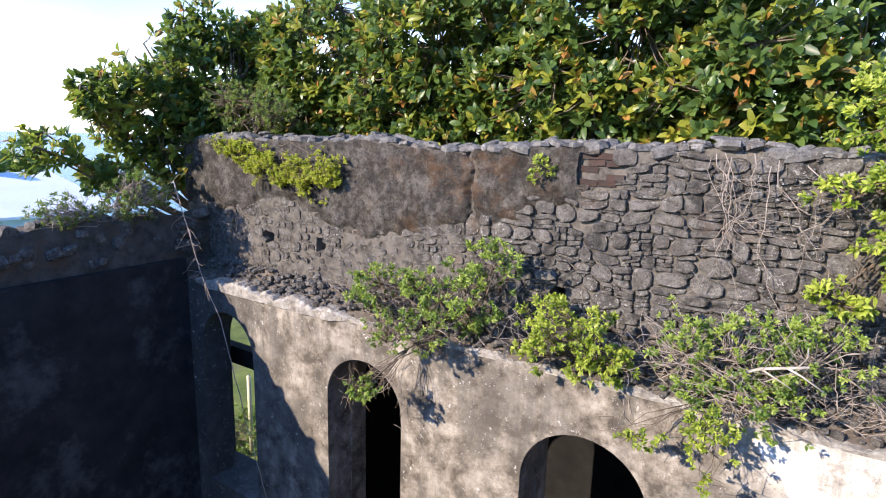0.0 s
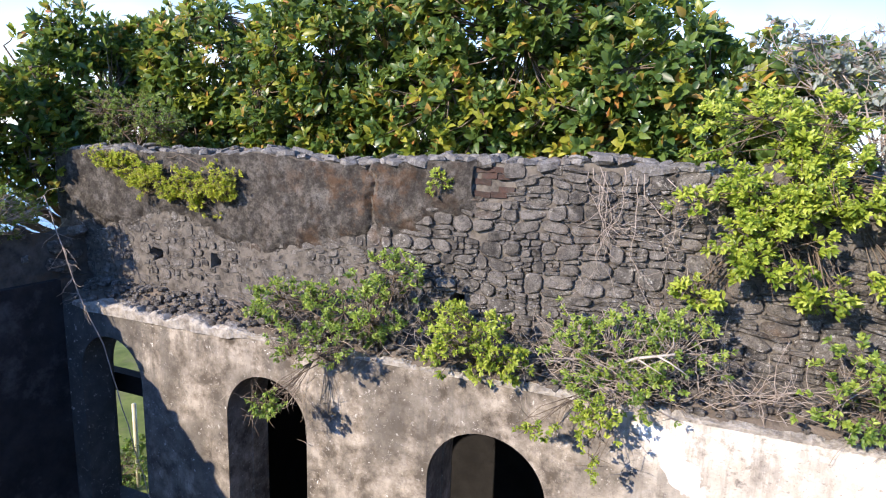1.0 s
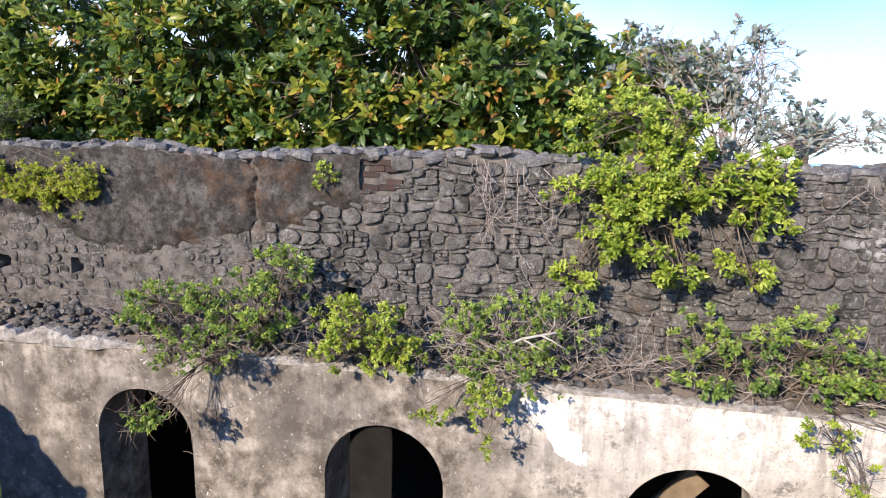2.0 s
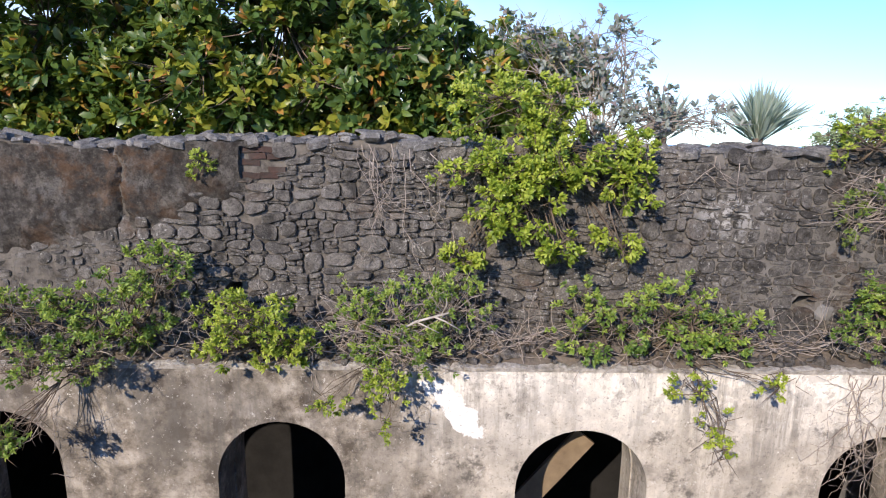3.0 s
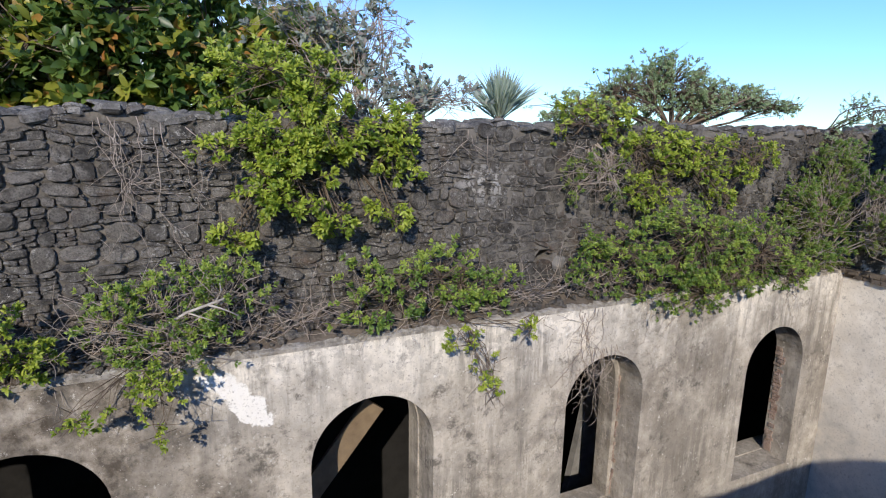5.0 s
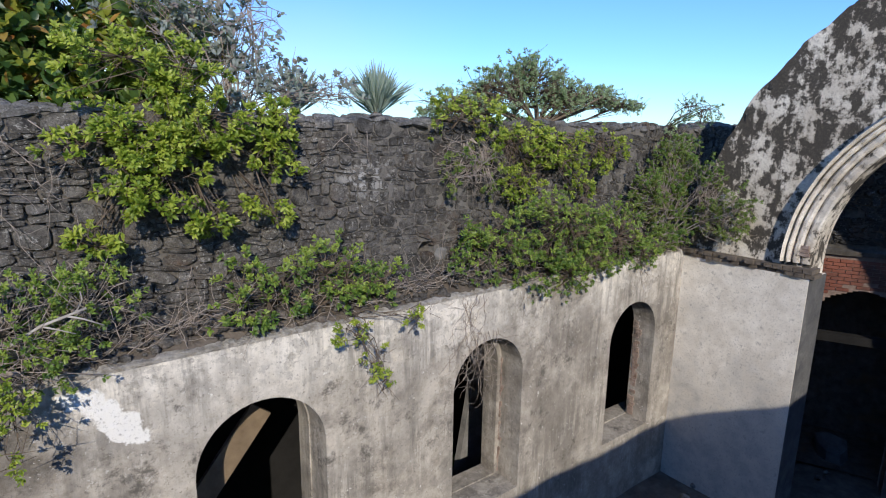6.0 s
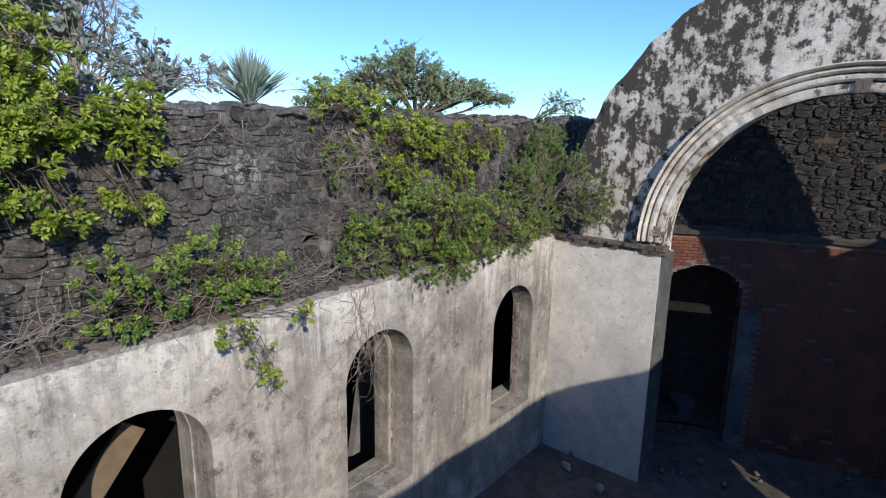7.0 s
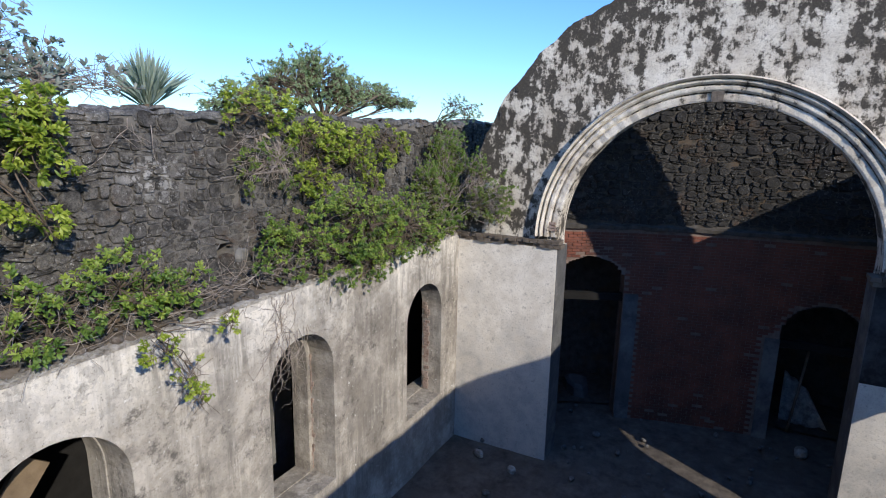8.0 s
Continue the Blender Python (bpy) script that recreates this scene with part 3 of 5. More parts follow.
def gable():
    """A half-round gable pierced by the half-round chancel arch, with a moulded archivolt."""
    wall = thing("wall_gable", "round-topped gable wall with black lichen on white plaster and a chancel arch", "wall", (EAST + 0.1, MIDY, LEDGE), kind="structure")
    spring, r0, r1, d0, d1 = 0.12, 2.82, 5.08, 0.0, 0.65
    g, n = Geo(), 128
    for k in range(n):
        a, b = math.pi * k / n, math.pi * (k + 1) / n
        ro = [r1 + 0.03 - 0.10 * math.cos(t) ** 2 + fuzz((t * 6, 2, 5), 1.5, 0.07) + fuzz((t * 30, 2, 5), 1.5, 0.04) for t in (a, b)]
        rings = 5
        for j in range(rings):
            ia, ib = (r0 + (ro[0] - r0) * j / rings, r0 + (ro[1] - r0) * j / rings)
            oa, ob = (r0 + (ro[0] - r0) * (j + 1) / rings, r0 + (ro[1] - r0) * (j + 1) / rings)
            q = [(ia, a), (ib, b), (ob, b), (oa, a)]
            for d, flip in ((d0, 1), (d1, -1)):
                g.add([(d, r * math.cos(t), spring + r * math.sin(t)) for r, t in q], [(0, 1, 2, 3)[::flip]])
            if j == 0:
                g.add([(d, ia * math.cos(t), spring + ia * math.sin(t)) for d, t in ((d0, a), (d1, a), (d1, b), (d0, b))], [(0, 1, 2, 3)])
            if j == rings - 1:
                g.add([(d, r * math.cos(t), spring + r * math.sin(t)) for d, r, t in ((d0, ro[0], a), (d0, ro[1], b), (d1, ro[1], b), (d1, ro[0], a))], [(0, 1, 2, 3)])
    # the foot below the springing
    for s in (1, -1):
        lo, hi = sorted((s * r0, s * (r1 + 0.5)))
        g.box((d0, lo, -0.2), (d1, hi, spring))
    part("gable_face", g, GABLE, wall)
    q, g, t = random.Random(19), Geo(), 0.06
    while t < math.pi - 0.06:
        s = q.uniform(0.12, 0.3)
        rr = r1 - 0.07 - 0.10 * math.cos(t) ** 2 + q.uniform(-0.06, 0.05)
        lump(g, q, (q.uniform(0.1, 0.3), rr * math.cos(t), spring + rr * math.sin(t)), (s, s * 1.1, s * q.uniform(0.6, 0.9)))
        t += s * 0.75 / r1
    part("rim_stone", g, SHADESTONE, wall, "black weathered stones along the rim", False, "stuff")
    # archivolt: stepped ring standing proud, one moulding outside the other
    for inner, outer, proud, nm in ((2.80, 2.95, 0.05, "inner_moulding"), (2.972, 3.085, 0.10, "middle_moulding"), (3.107, 3.19, 0.14, "roll_moulding"), (3.205, 3.27, 0.19, "outer_moulding")):
        g = Geo()
        for k in range(n):
            a, b = math.pi * k / n, math.pi * (k + 1) / n
            w = [fuzz((t * 7, outer, 2), 3.0, 0.02) + 0.05 * max(0.0, noise.noise(Vector((t * 9, outer * 5, 3))) - 0.25) for t in (a, b)]
            prof = ((0.0, inner), (-proud * 0.7, inner), (-proud, inner + 0.035), (-proud, outer - 0.03), (-proud * 0.6, outer), (0.0, outer))
            for (da, ra), (db, rb) in zip(prof, prof[1:]):
                g.add([(da + w[0] * (da < 0), ra * math.cos(a), spring + ra * math.sin(a)), (da + w[1] * (da < 0), ra * math.cos(b), spring + ra * math.sin(b)),
                       (db + w[1] * (db < 0), rb * math.cos(b), spring + rb * math.sin(b)), (db + w[0] * (db < 0), rb * math.cos(a), spring + rb * math.sin(a))], [(0, 1, 2, 3)])
        part(nm, g, MOULDING, wall, "worn plaster moulding of the arch")
    g = Geo()
    g.add([(d, y, z) for d in (-0.075, 0.02) for y, z in ((-0.09, spring + 2.795), (0.10, spring + 2.785), (0.12, spring + 3.05), (0.03, spring + 3.10), (-0.10, spring + 3.04))],
          [(4, 3, 2, 1, 0), (5, 6, 7, 8, 9), (0, 1, 6, 5), (1, 2, 7, 6), (2, 3, 8, 7), (3, 4, 9, 8), (4, 0, 5, 9)])
    part("keystone", g, EARTH, wall, "bare brown keystone, plaster fallen off")
    # bare bricks where the plaster has dropped off the springing
    q, g = random.Random(23), Geo()
    g.box((-0.06, -0.1, -0.028), (0.03, 0.1, 0.028))
    me = g.mesh("brick", BRICKBITS)
    for side in (1, -1):
        for k in range(6):
            for j in range(2):
                if q.random() < 0.8:
                    ob = new("brick", me)
                    ob.parent = wall
                    ob.location = (q.uniform(-0.03, 0.0), side * (2.93 + 0.21 * j + q.uniform(-0.02, 0.02)), spring + 0.03 + 0.066 * k)
    return wall


gable()

# impost ledges of broken brick on the return walls
for y0, y1 in ((4.62, NORTH), (SOUTH, -0.72)):
    led = thing("impost_ledge", "broken brick ledge capping the return wall", "ledge", (EAST, (y0 + y1) / 2, LEDGE - 0.12), kind="structure")
    g = Geo()
    n = int((y1 - y0) / 0.16)
    for k in range(n):
        a, b = y0 + (y1 - y0) * k / n, y0 + (y1 - y0) * (k + 1) / n - 0.012
        for row in (0, 1):
            pr = rng.uniform(0.0, 0.09) + 0.03 * row
            g.box((-pr, a - led.location.y + 0.04 * row, 0.002 + row * 0.085), (0.3, b - led.location.y + 0.04 * row, 0.078 + row * 0.085))
    part("brick_course", g, EARTH, led, "weathered dark brick course")


BEND = [Vector((11.7, 5.6)), Vector((13.6, 2.6)), Vector((13.5, -2.2))]
_run = [(1 - t) ** 2 * BEND[0] + 2 * t * (1 - t) * BEND[1] + t * t * BEND[2] for t in (k / 400 for k in range(401))]
_len = [0.0]
for _a, _b in zip(_run, _run[1:]):
    _len.append(_len[-1] + (_b - _a).length)
APSE_LONG = _len[-1]


def bend(u, d=0.0):
    """Plan of the shallow apse: the place u metres along its face, d metres behind it, and its heading."""
    k = max(0, min(399, int(np.searchsorted(_len, u)) - 1))
    f = (u - _len[k]) / (_len[k + 1] - _len[k])
    p, w = _run[k].lerp(_run[k + 1], f), (_run[k + 1] - _run[k]).normalized()
    return p + Vector((-w.y, w.x)) * d, w


DOORS = [(0.3, 2.1, 5.25), (5.79, 7.5, 4.45)]


def apse():
    wall = thing("wall_apse", "shallow curved apse of red brick below and dark rubble above", "wall", (12.8, MIDY, FLOOR), kind="structure")
    o = wall.location

    def put(u, v, d):
        p, _w = bend(u, d)
        return (p.x - o.x, p.y - o.y, v - FLOOR)

    n, top = 90, 6.02
    g = Geo()
    for k in range(n):
        a, b = APSE_LONG * k / n, APSE_LONG * (k + 1) / n
        c, z0 = (a + b) / 2, FLOOR - 0.3
        for d0, d1, h in DOORS:
            if d0 < c < d1:
                f = (c - (d0 + d1) / 2) / ((d1 - d0) / 2)
                z0 = h - 0.75 + 0.75 * math.sqrt(max(0, 1 - f * f)) + fuzz((c, 5, 2), 3.0, 0.05)
        for d in (0.0, 0.55):
            g.add([put(a, z0, d), put(b, z0, d), put(b, top, d), put(a, top, d)], [(0, 1, 2, 3)])
        if z0 > FLOOR:
            g.add([put(a, z0, 0), put(a, z0, 0.55), put(b, z0, 0.55), put(b, z0, 0)], [(0, 1, 2, 3)])
    for d0, d1, h in DOORS:
        for t in (d0, d1):
            g.add([put(t, FLOOR - 0.3, 0), put(t, FLOOR - 0.3, 0.55), put(t, h, 0.55), put(t, h, 0)], [(0, 1, 2, 3)])
    part("brick_backing", g, JOINT, wall, "mortar joints of the brick apse")
    g = Geo()
    for k in range(n):
        a, b = APSE_LONG * k / n, APSE_LONG * (k + 1) / n
        za, zb = (9.7 + fuzz((t, 1, 1), 2.0, 0.15) for t in (a, b))
        for d in (0.055, 0.6):
            g.add([put(a, top + 0.002, d), put(b, top + 0.002, d), put(b, zb, d), put(a, za, d)], [(0, 1, 2, 3)])
        g.add([put(a, za, 0.055), put(b, zb, 0.055), put(b, zb, 0.6), put(a, za, 0.6)], [(0, 1, 2, 3)])
    # flanks that join the apse to the nave
    for (xa, ya), (xb, yb) in (((10.42, 5.35), (11.72, 5.6)), ((13.5, -2.2), (10.42, -2.3))):
        # South flank, unseen: its height is set to shape sunlight on the apse.
        for dz in ((FLOOR - 0.3, top), (top + 0.002, 9.6 if ya > 0 else 8.35)):
            g.add([(x - o.x, y - o.y, z - FLOOR) for x, y, z in ((xa, ya, dz[0]), (xb, yb, dz[0]), (xb, yb, dz[1]), (xa, ya, dz[1]))], [(0, 1, 2, 3)])
            g.add([(x - o.x, y - o.y + (0.4 if ya > 0 else -0.4), z - FLOOR) for x, y, z in ((xa, ya, dz[0]), (xb, yb, dz[0]), (xb, yb, dz[1]), (xa, ya, dz[1]))], [(0, 1, 2, 3)])
    part("rubble_backing", g, MORTAR, wall, "dark mortar of the apse rubble")
    g = Geo()
    for k in range(n):
        a, b = APSE_LONG * k / n, APSE_LONG * (k + 1) / n
        w = [fuzz((t, 4, 4), 2.0, 0.03) for t in (a, b)]
        prof = ((0.12, 5.93), (-0.09 , 5.98), (-0.11, 6.07), (0.12, 6.12))
        for (da, va), (db, vb) in zip(prof, prof[1:]):
            g.add([put(a, va + w[0], da + w[0]), put(b, va + w[1], da + w[1]), put(b, vb + w[1], db + w[1]), put(a, vb + w[0], db + w[0])], [(0, 1, 2, 3)])
    part("string_course", g, MORTAR, wall, "crumbling cement string course")
    for (d0, d1, h), (t0, t1) in zip(DOORS, ((2.1, 2.45), (5.47, 5.79))):
        g = Geo()
        zt = h - 0.95
        g.add([put(t, z, d) for d in (-0.035, 0.3) for t, z in ((t0, FLOOR - 0.05), (t1, FLOOR - 0.05), (t1, zt), (t0, zt))],
              [(0, 1, 2, 3), (7, 6, 5, 4), (0, 4, 5, 1), (1, 5, 6, 2), (2, 6, 7, 3), (3, 7, 4, 0)])
        part("door_jamb", g, DARKGREY, wall, "flat dark grey cement door jamb")
        # Lintel coloured near black to sit in the unlit doorway.
        g = Geo()
        g.add([put(t, z, d) for d in (0.2, 0.4) for t, z in ((d0, h - 1.2), (d1, h - 1.2), (d1, h - 1.02), (d0, h - 1.02))],
              [(0, 1, 2, 3), (7, 6, 5, 4), (0, 4, 5, 1), (1, 5, 6, 2), (2, 6, 7, 3), (3, 7, 4, 0)])
        part("lintel", g, SHADEBLACK, wall, "door lintel coloured near black for the dim doorway")
    # Added dark box behind the doorways; its closed ends keep daylight out.
    g = Geo()
    for k in range(n):
        a, b = APSE_LONG * k / n, APSE_LONG * (k + 1) / n
        g.add([put(a, FLOOR - 0.3, 2.6), put(b, FLOOR - 0.3, 2.6), put(b, 6, 2.6), put(a, 6, 2.6)], [(0, 1, 2, 3)])
        g.add([put(a, 5.9, 0.56), put(b, 5.9, 0.56), put(b, 5.9, 2.6), put(a, 5.9, 2.6)], [(0, 1, 2, 3)])
        g.add([put(a, FLOOR + 0.1, 0.56), put(b, FLOOR + 0.1, 0.56), put(b, FLOOR + 0.1, 2.6), put(a, FLOOR + 0.1, 2.6)], [(0, 1, 2, 3)])
    for u in (0.0, APSE_LONG):
        g.add([put(u, FLOOR - 0.3, 0.5), put(u, FLOOR - 0.3, 2.6), put(u, 6, 2.6), put(u, 6, 0.5)], [(0, 1, 2, 3)])
    part("lobby_wall", g, MORTAR, wall, "added dark wall closing the space behind the apse doors")
    return wall


APSE = apse()

# ---- west wall ----
def west_wall():
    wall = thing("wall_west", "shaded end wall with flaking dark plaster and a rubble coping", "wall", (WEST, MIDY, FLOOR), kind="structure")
    g = Geo()
    put = lambda u, v, d: (-d, u - MIDY, v - FLOOR)
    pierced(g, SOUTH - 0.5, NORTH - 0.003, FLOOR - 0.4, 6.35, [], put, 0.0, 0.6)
    part("plaster_face", g, DARKPLASTER, wall, "plaster coloured near black for its shade, with pale flaked spots")
    g = Geo()
    n = 60
    for k in range(n):
        a, b = SOUTH - 0.5 + (NORTH + 1.1 - SOUTH) * k / n, SOUTH - 0.5 + (NORTH + 1.1 - SOUTH) * (k + 1) / n
        ha, hb = (0.72 + fuzz((u, 1, 7), 2.2, 0.12) for u in (a, b))
        x0, x1, z = -0.14, -0.62, 6.353 - FLOOR
        g.add([(x, u - MIDY, z + dz) for x in (x0, x1) for u, dz in ((a, 0), (b, 0), (b, hb), (a, ha))], [(0, 1, 2, 3), (7, 6, 5, 4), (3, 2, 6, 7)])
    g.box((-0.615, NORTH - MIDY, 5.9 - FLOOR), (-0.03, 7.64 - MIDY, 6.356 - FLOOR))
    part("coping_core", g, MORTAR, wall, "dark rubble coping")
    return wall


WEST_WALL = west_wall()

# ---- floor, ground, aisle behind the north wall, sea ----
g = Geo()
n = 60
for i in range(n):
    for j in range(30):
        xs, ys = [-10.7 + 27.5 * (i + k) / n for k in (0, 1)], [-4.2 + 12 * (j + k) / 30 for k in (0, 1)]
        g.add([(x, y, FLOOR + fuzz((x, y, 0), 0.8, 0.06) + fuzz((x, y, 4), 3.0, 0.03)) for x, y in ((xs[0], ys[0]), (xs[1], ys[0]), (xs[1], ys[1]), (xs[0], ys[1]))], [(0, 1, 2, 3)])
tagged(part("floor", g, FLOOREARTH), "bare earth floor strewn with rubble", "floor", kind="structure")

g = Geo()
rings = [0, 12, 18, 26, 38, 60, 90, 140, 400, 1500, 4000]
for a, b in zip(rings, rings[1:]):
    for k in range(48):
        pts = []
        for r, t in ((a, k), (b, k), (b, k + 1), (a, k + 1)):
            x, y = r * math.cos(2 * math.pi * t / 48), r * math.sin(2 * math.pi * t / 48)
            z = 0.45 - max(0, r - 30) * 0.13 + (fuzz((x, y, 0), 0.05, 0.8) if 20 < r < 100 else 0)
            pts.append((x, y, max(z, -18)))
        g.add(pts, [(0, 1, 2, 3)])
tagged(part("ground", g, LAWN), "grassy ground falling away towards the sea", "ground", kind="structure")
g = Geo()
for a, b in ((70, 300), (300, 1200), (1200, 4800)):
    for k in range(48):
        g.add([(r * math.cos(2 * math.pi * t / 48), r * math.sin(2 * math.pi * t / 48), -9.0) for r, t in ((a, k), (b, k), (b, k + 1), (a, k + 1))], [(0, 1, 2, 3)])
tagged(part("water", g, SEA), "calm turquoise sea reaching the horizon", "sea", kind="structure")


def aisle():
    """The dark side aisle behind the north wall: back wall, end walls and a flat roof that carries earth."""
    wall = thing("wall_aisle", "dim side aisle with dark walls behind the arches", "wall", (0, 10.8, FLOOR), kind="structure")
    # Aisle gloom is put into the wall colour; sun patches stay hidden.
    g = Geo()
    put = lambda u, v, d: (u, d, v - FLOOR)
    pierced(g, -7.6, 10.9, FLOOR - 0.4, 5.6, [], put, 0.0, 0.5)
    part("back_wall", g, SHADEBLACK, wall, "rear wall coloured near black for the gloom")
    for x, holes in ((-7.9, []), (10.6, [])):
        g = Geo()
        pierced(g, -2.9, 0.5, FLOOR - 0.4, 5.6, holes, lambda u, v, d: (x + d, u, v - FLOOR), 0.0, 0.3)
        part("end_wall", g, SHADEBLACK, wall)
    g = Geo()
    g.box((-7.9, -2.94, 4.75), (10.9, 0.6, 5.0))
    part("roof_slab", g, CEMENT, wall)
    return wall


aisle()

# ---- plants ----
def leaf_sheet(centres, axes, lengths, widths, seed=0, droop=0.25):
    """One folded, pointed leaf for each centre, pointing along its axis; returns a Geo."""
    r = np.random.RandomState(seed)
    n = len(centres)
    c, d = np.asarray(centres, float), np.asarray(axes, float)
    d /= np.linalg.norm(d, axis=1, keepdims=True) + 1e-9
    up = r.normal(size=(n, 3)) * 0.5 + np.array([-0.25, -0.75, 0.85])
    s = np.cross(d, up)
    s /= np.linalg.norm(s, axis=1, keepdims=True) + 1e-9
    nrm = np.cross(s, d)
    L, W = np.asarray(lengths)[:, None], np.asarray(widths)[:, None]
    fold = r.uniform(0.05, 0.3, (n, 1)) * W
    dr = droop * L * r.uniform(0.4, 1.4, (n, 1))
    base = c
    m1 = c + d * L * 0.42
    tip = c + d * L - nrm * dr
    l1, r1 = m1 + s * W * 0.5 + nrm * fold, m1 - s * W * 0.5 + nrm * fold
    m2 = c + d * L * 0.75 - nrm * dr * 0.4
    l2, r2 = m2 + s * W * 0.41 + nrm * fold * 0.7, m2 - s * W * 0.41 + nrm * fold * 0.7
    m2c = m2
    v = np.stack([base, l1, m1, r1, l2, m2c, r2, tip], 1).reshape(-1, 3)
    f = np.array([[0, 2, 1, -1], [0, 3, 2, -1], [1, 2, 5, 4], [2, 3, 6, 5], [4, 5, 7, -1], [5, 6, 7, -1]])
    g = Geo()
    g.v = v.tolist()
    faces = []
    for i in range(n):
        o = 8 * i
        faces += [(o, o + 2, o + 1), (o, o + 3, o + 2), (o + 1, o + 2, o + 5, o + 4), (o + 2, o + 3, o + 6, o + 5), (o + 4, o + 5, o + 7), (o + 5, o + 6, o + 7)]
    g.f = faces
    return g


def rosettes(tips, ways, r, per, length, width, spread=0.9):
    """Leaves whorled about each shoot tip."""
    C, A, L, W = [], [], [], []
    for p, w in zip(tips, ways):
        w = Vector(w).normalized()
        u = w.cross(Vector((0.3, 0.8, 0.2))).normalized()
        v = w.cross(u)
        k = max(3, int(per * r.uniform(0.7, 1.25)))
        for i in range(k):
            a = 2.4 * i + r.uniform(-0.3, 0.3)
            back = r.uniform(0, 1)
            tilt = spread * (0.35 + 0.8 * back)
            C.append(Vector(p) - w * length * 0.7 * back)
            A.append(w + (u * math.cos(a) + v * math.sin(a)) * tilt * 1.6)
            L.append(length * r.uniform(0.6, 1.15) * (0.7 + 0.3 * back))
            W.append(width * r.uniform(0.75, 1.2))
    return C, A, L, W


def inside(r, c, rad, shell=0.55):
    while True:
        q = Vector((r.uniform(-1, 1), r.uniform(-1, 1), r.uniform(-1, 1)))
        if q.length <= 1 and r.random() < shell + (1 - shell) * q.length:
            return Vector((c[0] + q.x * rad[0], c[1] + q.y * rad[1], c[2] + q.z * rad[2])), q


def shrub(name, label, category, root, blobs, leaf, per_m3, length, width, per=7, seed=1, bark=None, stem=0.016, limbs=6, up=0.6, group="", spread=0.9, bare=0, out=0.8, fill=1.0, young=0.62):
    """A shrub: limbs from the root into each clump, twigs to shoot tips, whorled leaves at the tips, longer sprays beyond the clumps.
    blobs: (centre, radii) of its clumps. per_m3: shoots for each cubic metre. bare: leafless twigs. young: share of pale new shoots."""
    r = random.Random(seed)
    ob = thing(name, label, category, root, group)
    R = Vector(root)
    wood, old, new_tips = Geo(), ([], []), ([], [])

    def shoot(p, w, q):
        fresh = r.random() < young * (0.55 + 0.6 * q.z - 0.5 * q.y)
        for lst, val in zip(new_tips if fresh else old, (p - R, w)):
            lst.append(val)

    for bi, (c, rad) in enumerate(blobs):
        c = Vector(c)
        vol = 4.19 * rad[0] * rad[1] * rad[2]
        hub = []
        for _ in range(max(2, limbs // len(blobs) + 1)):
            e, _q = inside(r, c, [x * 0.6 for x in rad])
            m = R.lerp(e, 0.5) + Vector((r.uniform(-1, 1), r.uniform(-1, 1), r.uniform(-0.2, 1))) * (e - R).length * 0.14
            pts = [R + Vector((r.uniform(-.04, .04), r.uniform(-.04, .04), -0.03))] + [R.lerp(m, 0.5) + Vector((r.uniform(-.05, .05), 0, r.uniform(-.05, .05))), m, m.lerp(e, 0.5) + Vector((r.uniform(-.05, .05), r.uniform(-.05, .05), 0.03)), e]
            wood.tube([p - R for p in pts], stem, stem * 0.4)
            hub += [m, e, e]
        for _ in range(max(4, int(vol * per_m3 * fill))):
            p, q = inside(r, c, rad)
            p = p + Vector((fuzz(p, 2.2, 0.34, 1), fuzz(p, 2.2, 0.12, 5), fuzz(p, 2.2, 0.34, 9))) * min(1.0, 2.2 * min(rad))
            if noise.noise(p * 2.7 + Vector((seed, 0, 0))) < -0.12 or noise.noise(p * 7.0 + Vector((0, seed, 0))) < -0.22:
                continue
            shoot(p, Vector((q.x, q.y, q.z)) * out + Vector((r.uniform(-.5, .5), r.uniform(-.7, .3), up + r.uniform(-.3, .4))), q)
            if r.random() < 0.4:
                h = min(hub, key=lambda x: (x - p).length)
                if (h - p).length < 1.0:
                    wood.tube([h - R, h.lerp(p, 0.5) - R + Vector((r.uniform(-.04, .04), r.uniform(-.04, .04), -0.02)), p - R], stem * 0.35, 0.003, 4)
        # sprays that reach out past the clump
        for _ in range(int(5 + vol * per_m3 * 0.035)):
            h = r.choice(hub)
            q = Vector((r.uniform(-1, 1), r.uniform(-1, 0.3), r.uniform(-0.7, 1))).normalized()
            e = c + Vector((q.x * rad[0], q.y * rad[1], q.z * rad[2])) * r.uniform(1.0, 1.35)
            m = h.lerp(e, 0.6) + Vector((r.uniform(-.05, .05), r.uniform(-.05, .05), r.uniform(-.02, .07)))
            wood.tube([h - R, m - R, e - R], stem * 0.35, 0.003, 4)
            for f in (0.55, 0.75, 0.9, 1.0):
                if f == 1.0 or r.random() < 0.7:
                    p = m.lerp(e, f) + Vector((r.uniform(-.04, .04), r.uniform(-.04, .04), r.uniform(-.03, .04)))
                    shoot(p, (e - m).normalized() + Vector((r.uniform(-.6, .6), r.uniform(-.7, .3), r.uniform(-.1, .8))), q)
        for _ in range(int(bare / len(blobs))):
            p, q = inside(r, c, [x * 1.25 for x in rad])
            h = r.choice(hub)
            m = h.lerp(p, 0.55) + Vector((r.uniform(-.1, .1), r.uniform(-.1, .1), r.uniform(-.06, .1)))
            wood.tube([h - R, m - R, p - R], 0.006, 0.0025, 4)
            for _k in range(2):
                e = m.lerp(p, r.uniform(0, .8))
                wood.tube([e - R, e - R + Vector((r.uniform(-.2, .2), r.uniform(-.15, .1), r.uniform(-.2, .2)))], 0.004, 0.002, 3)
    part("branchwork", wood, bark or BARK, ob, "thin woody stems", True)
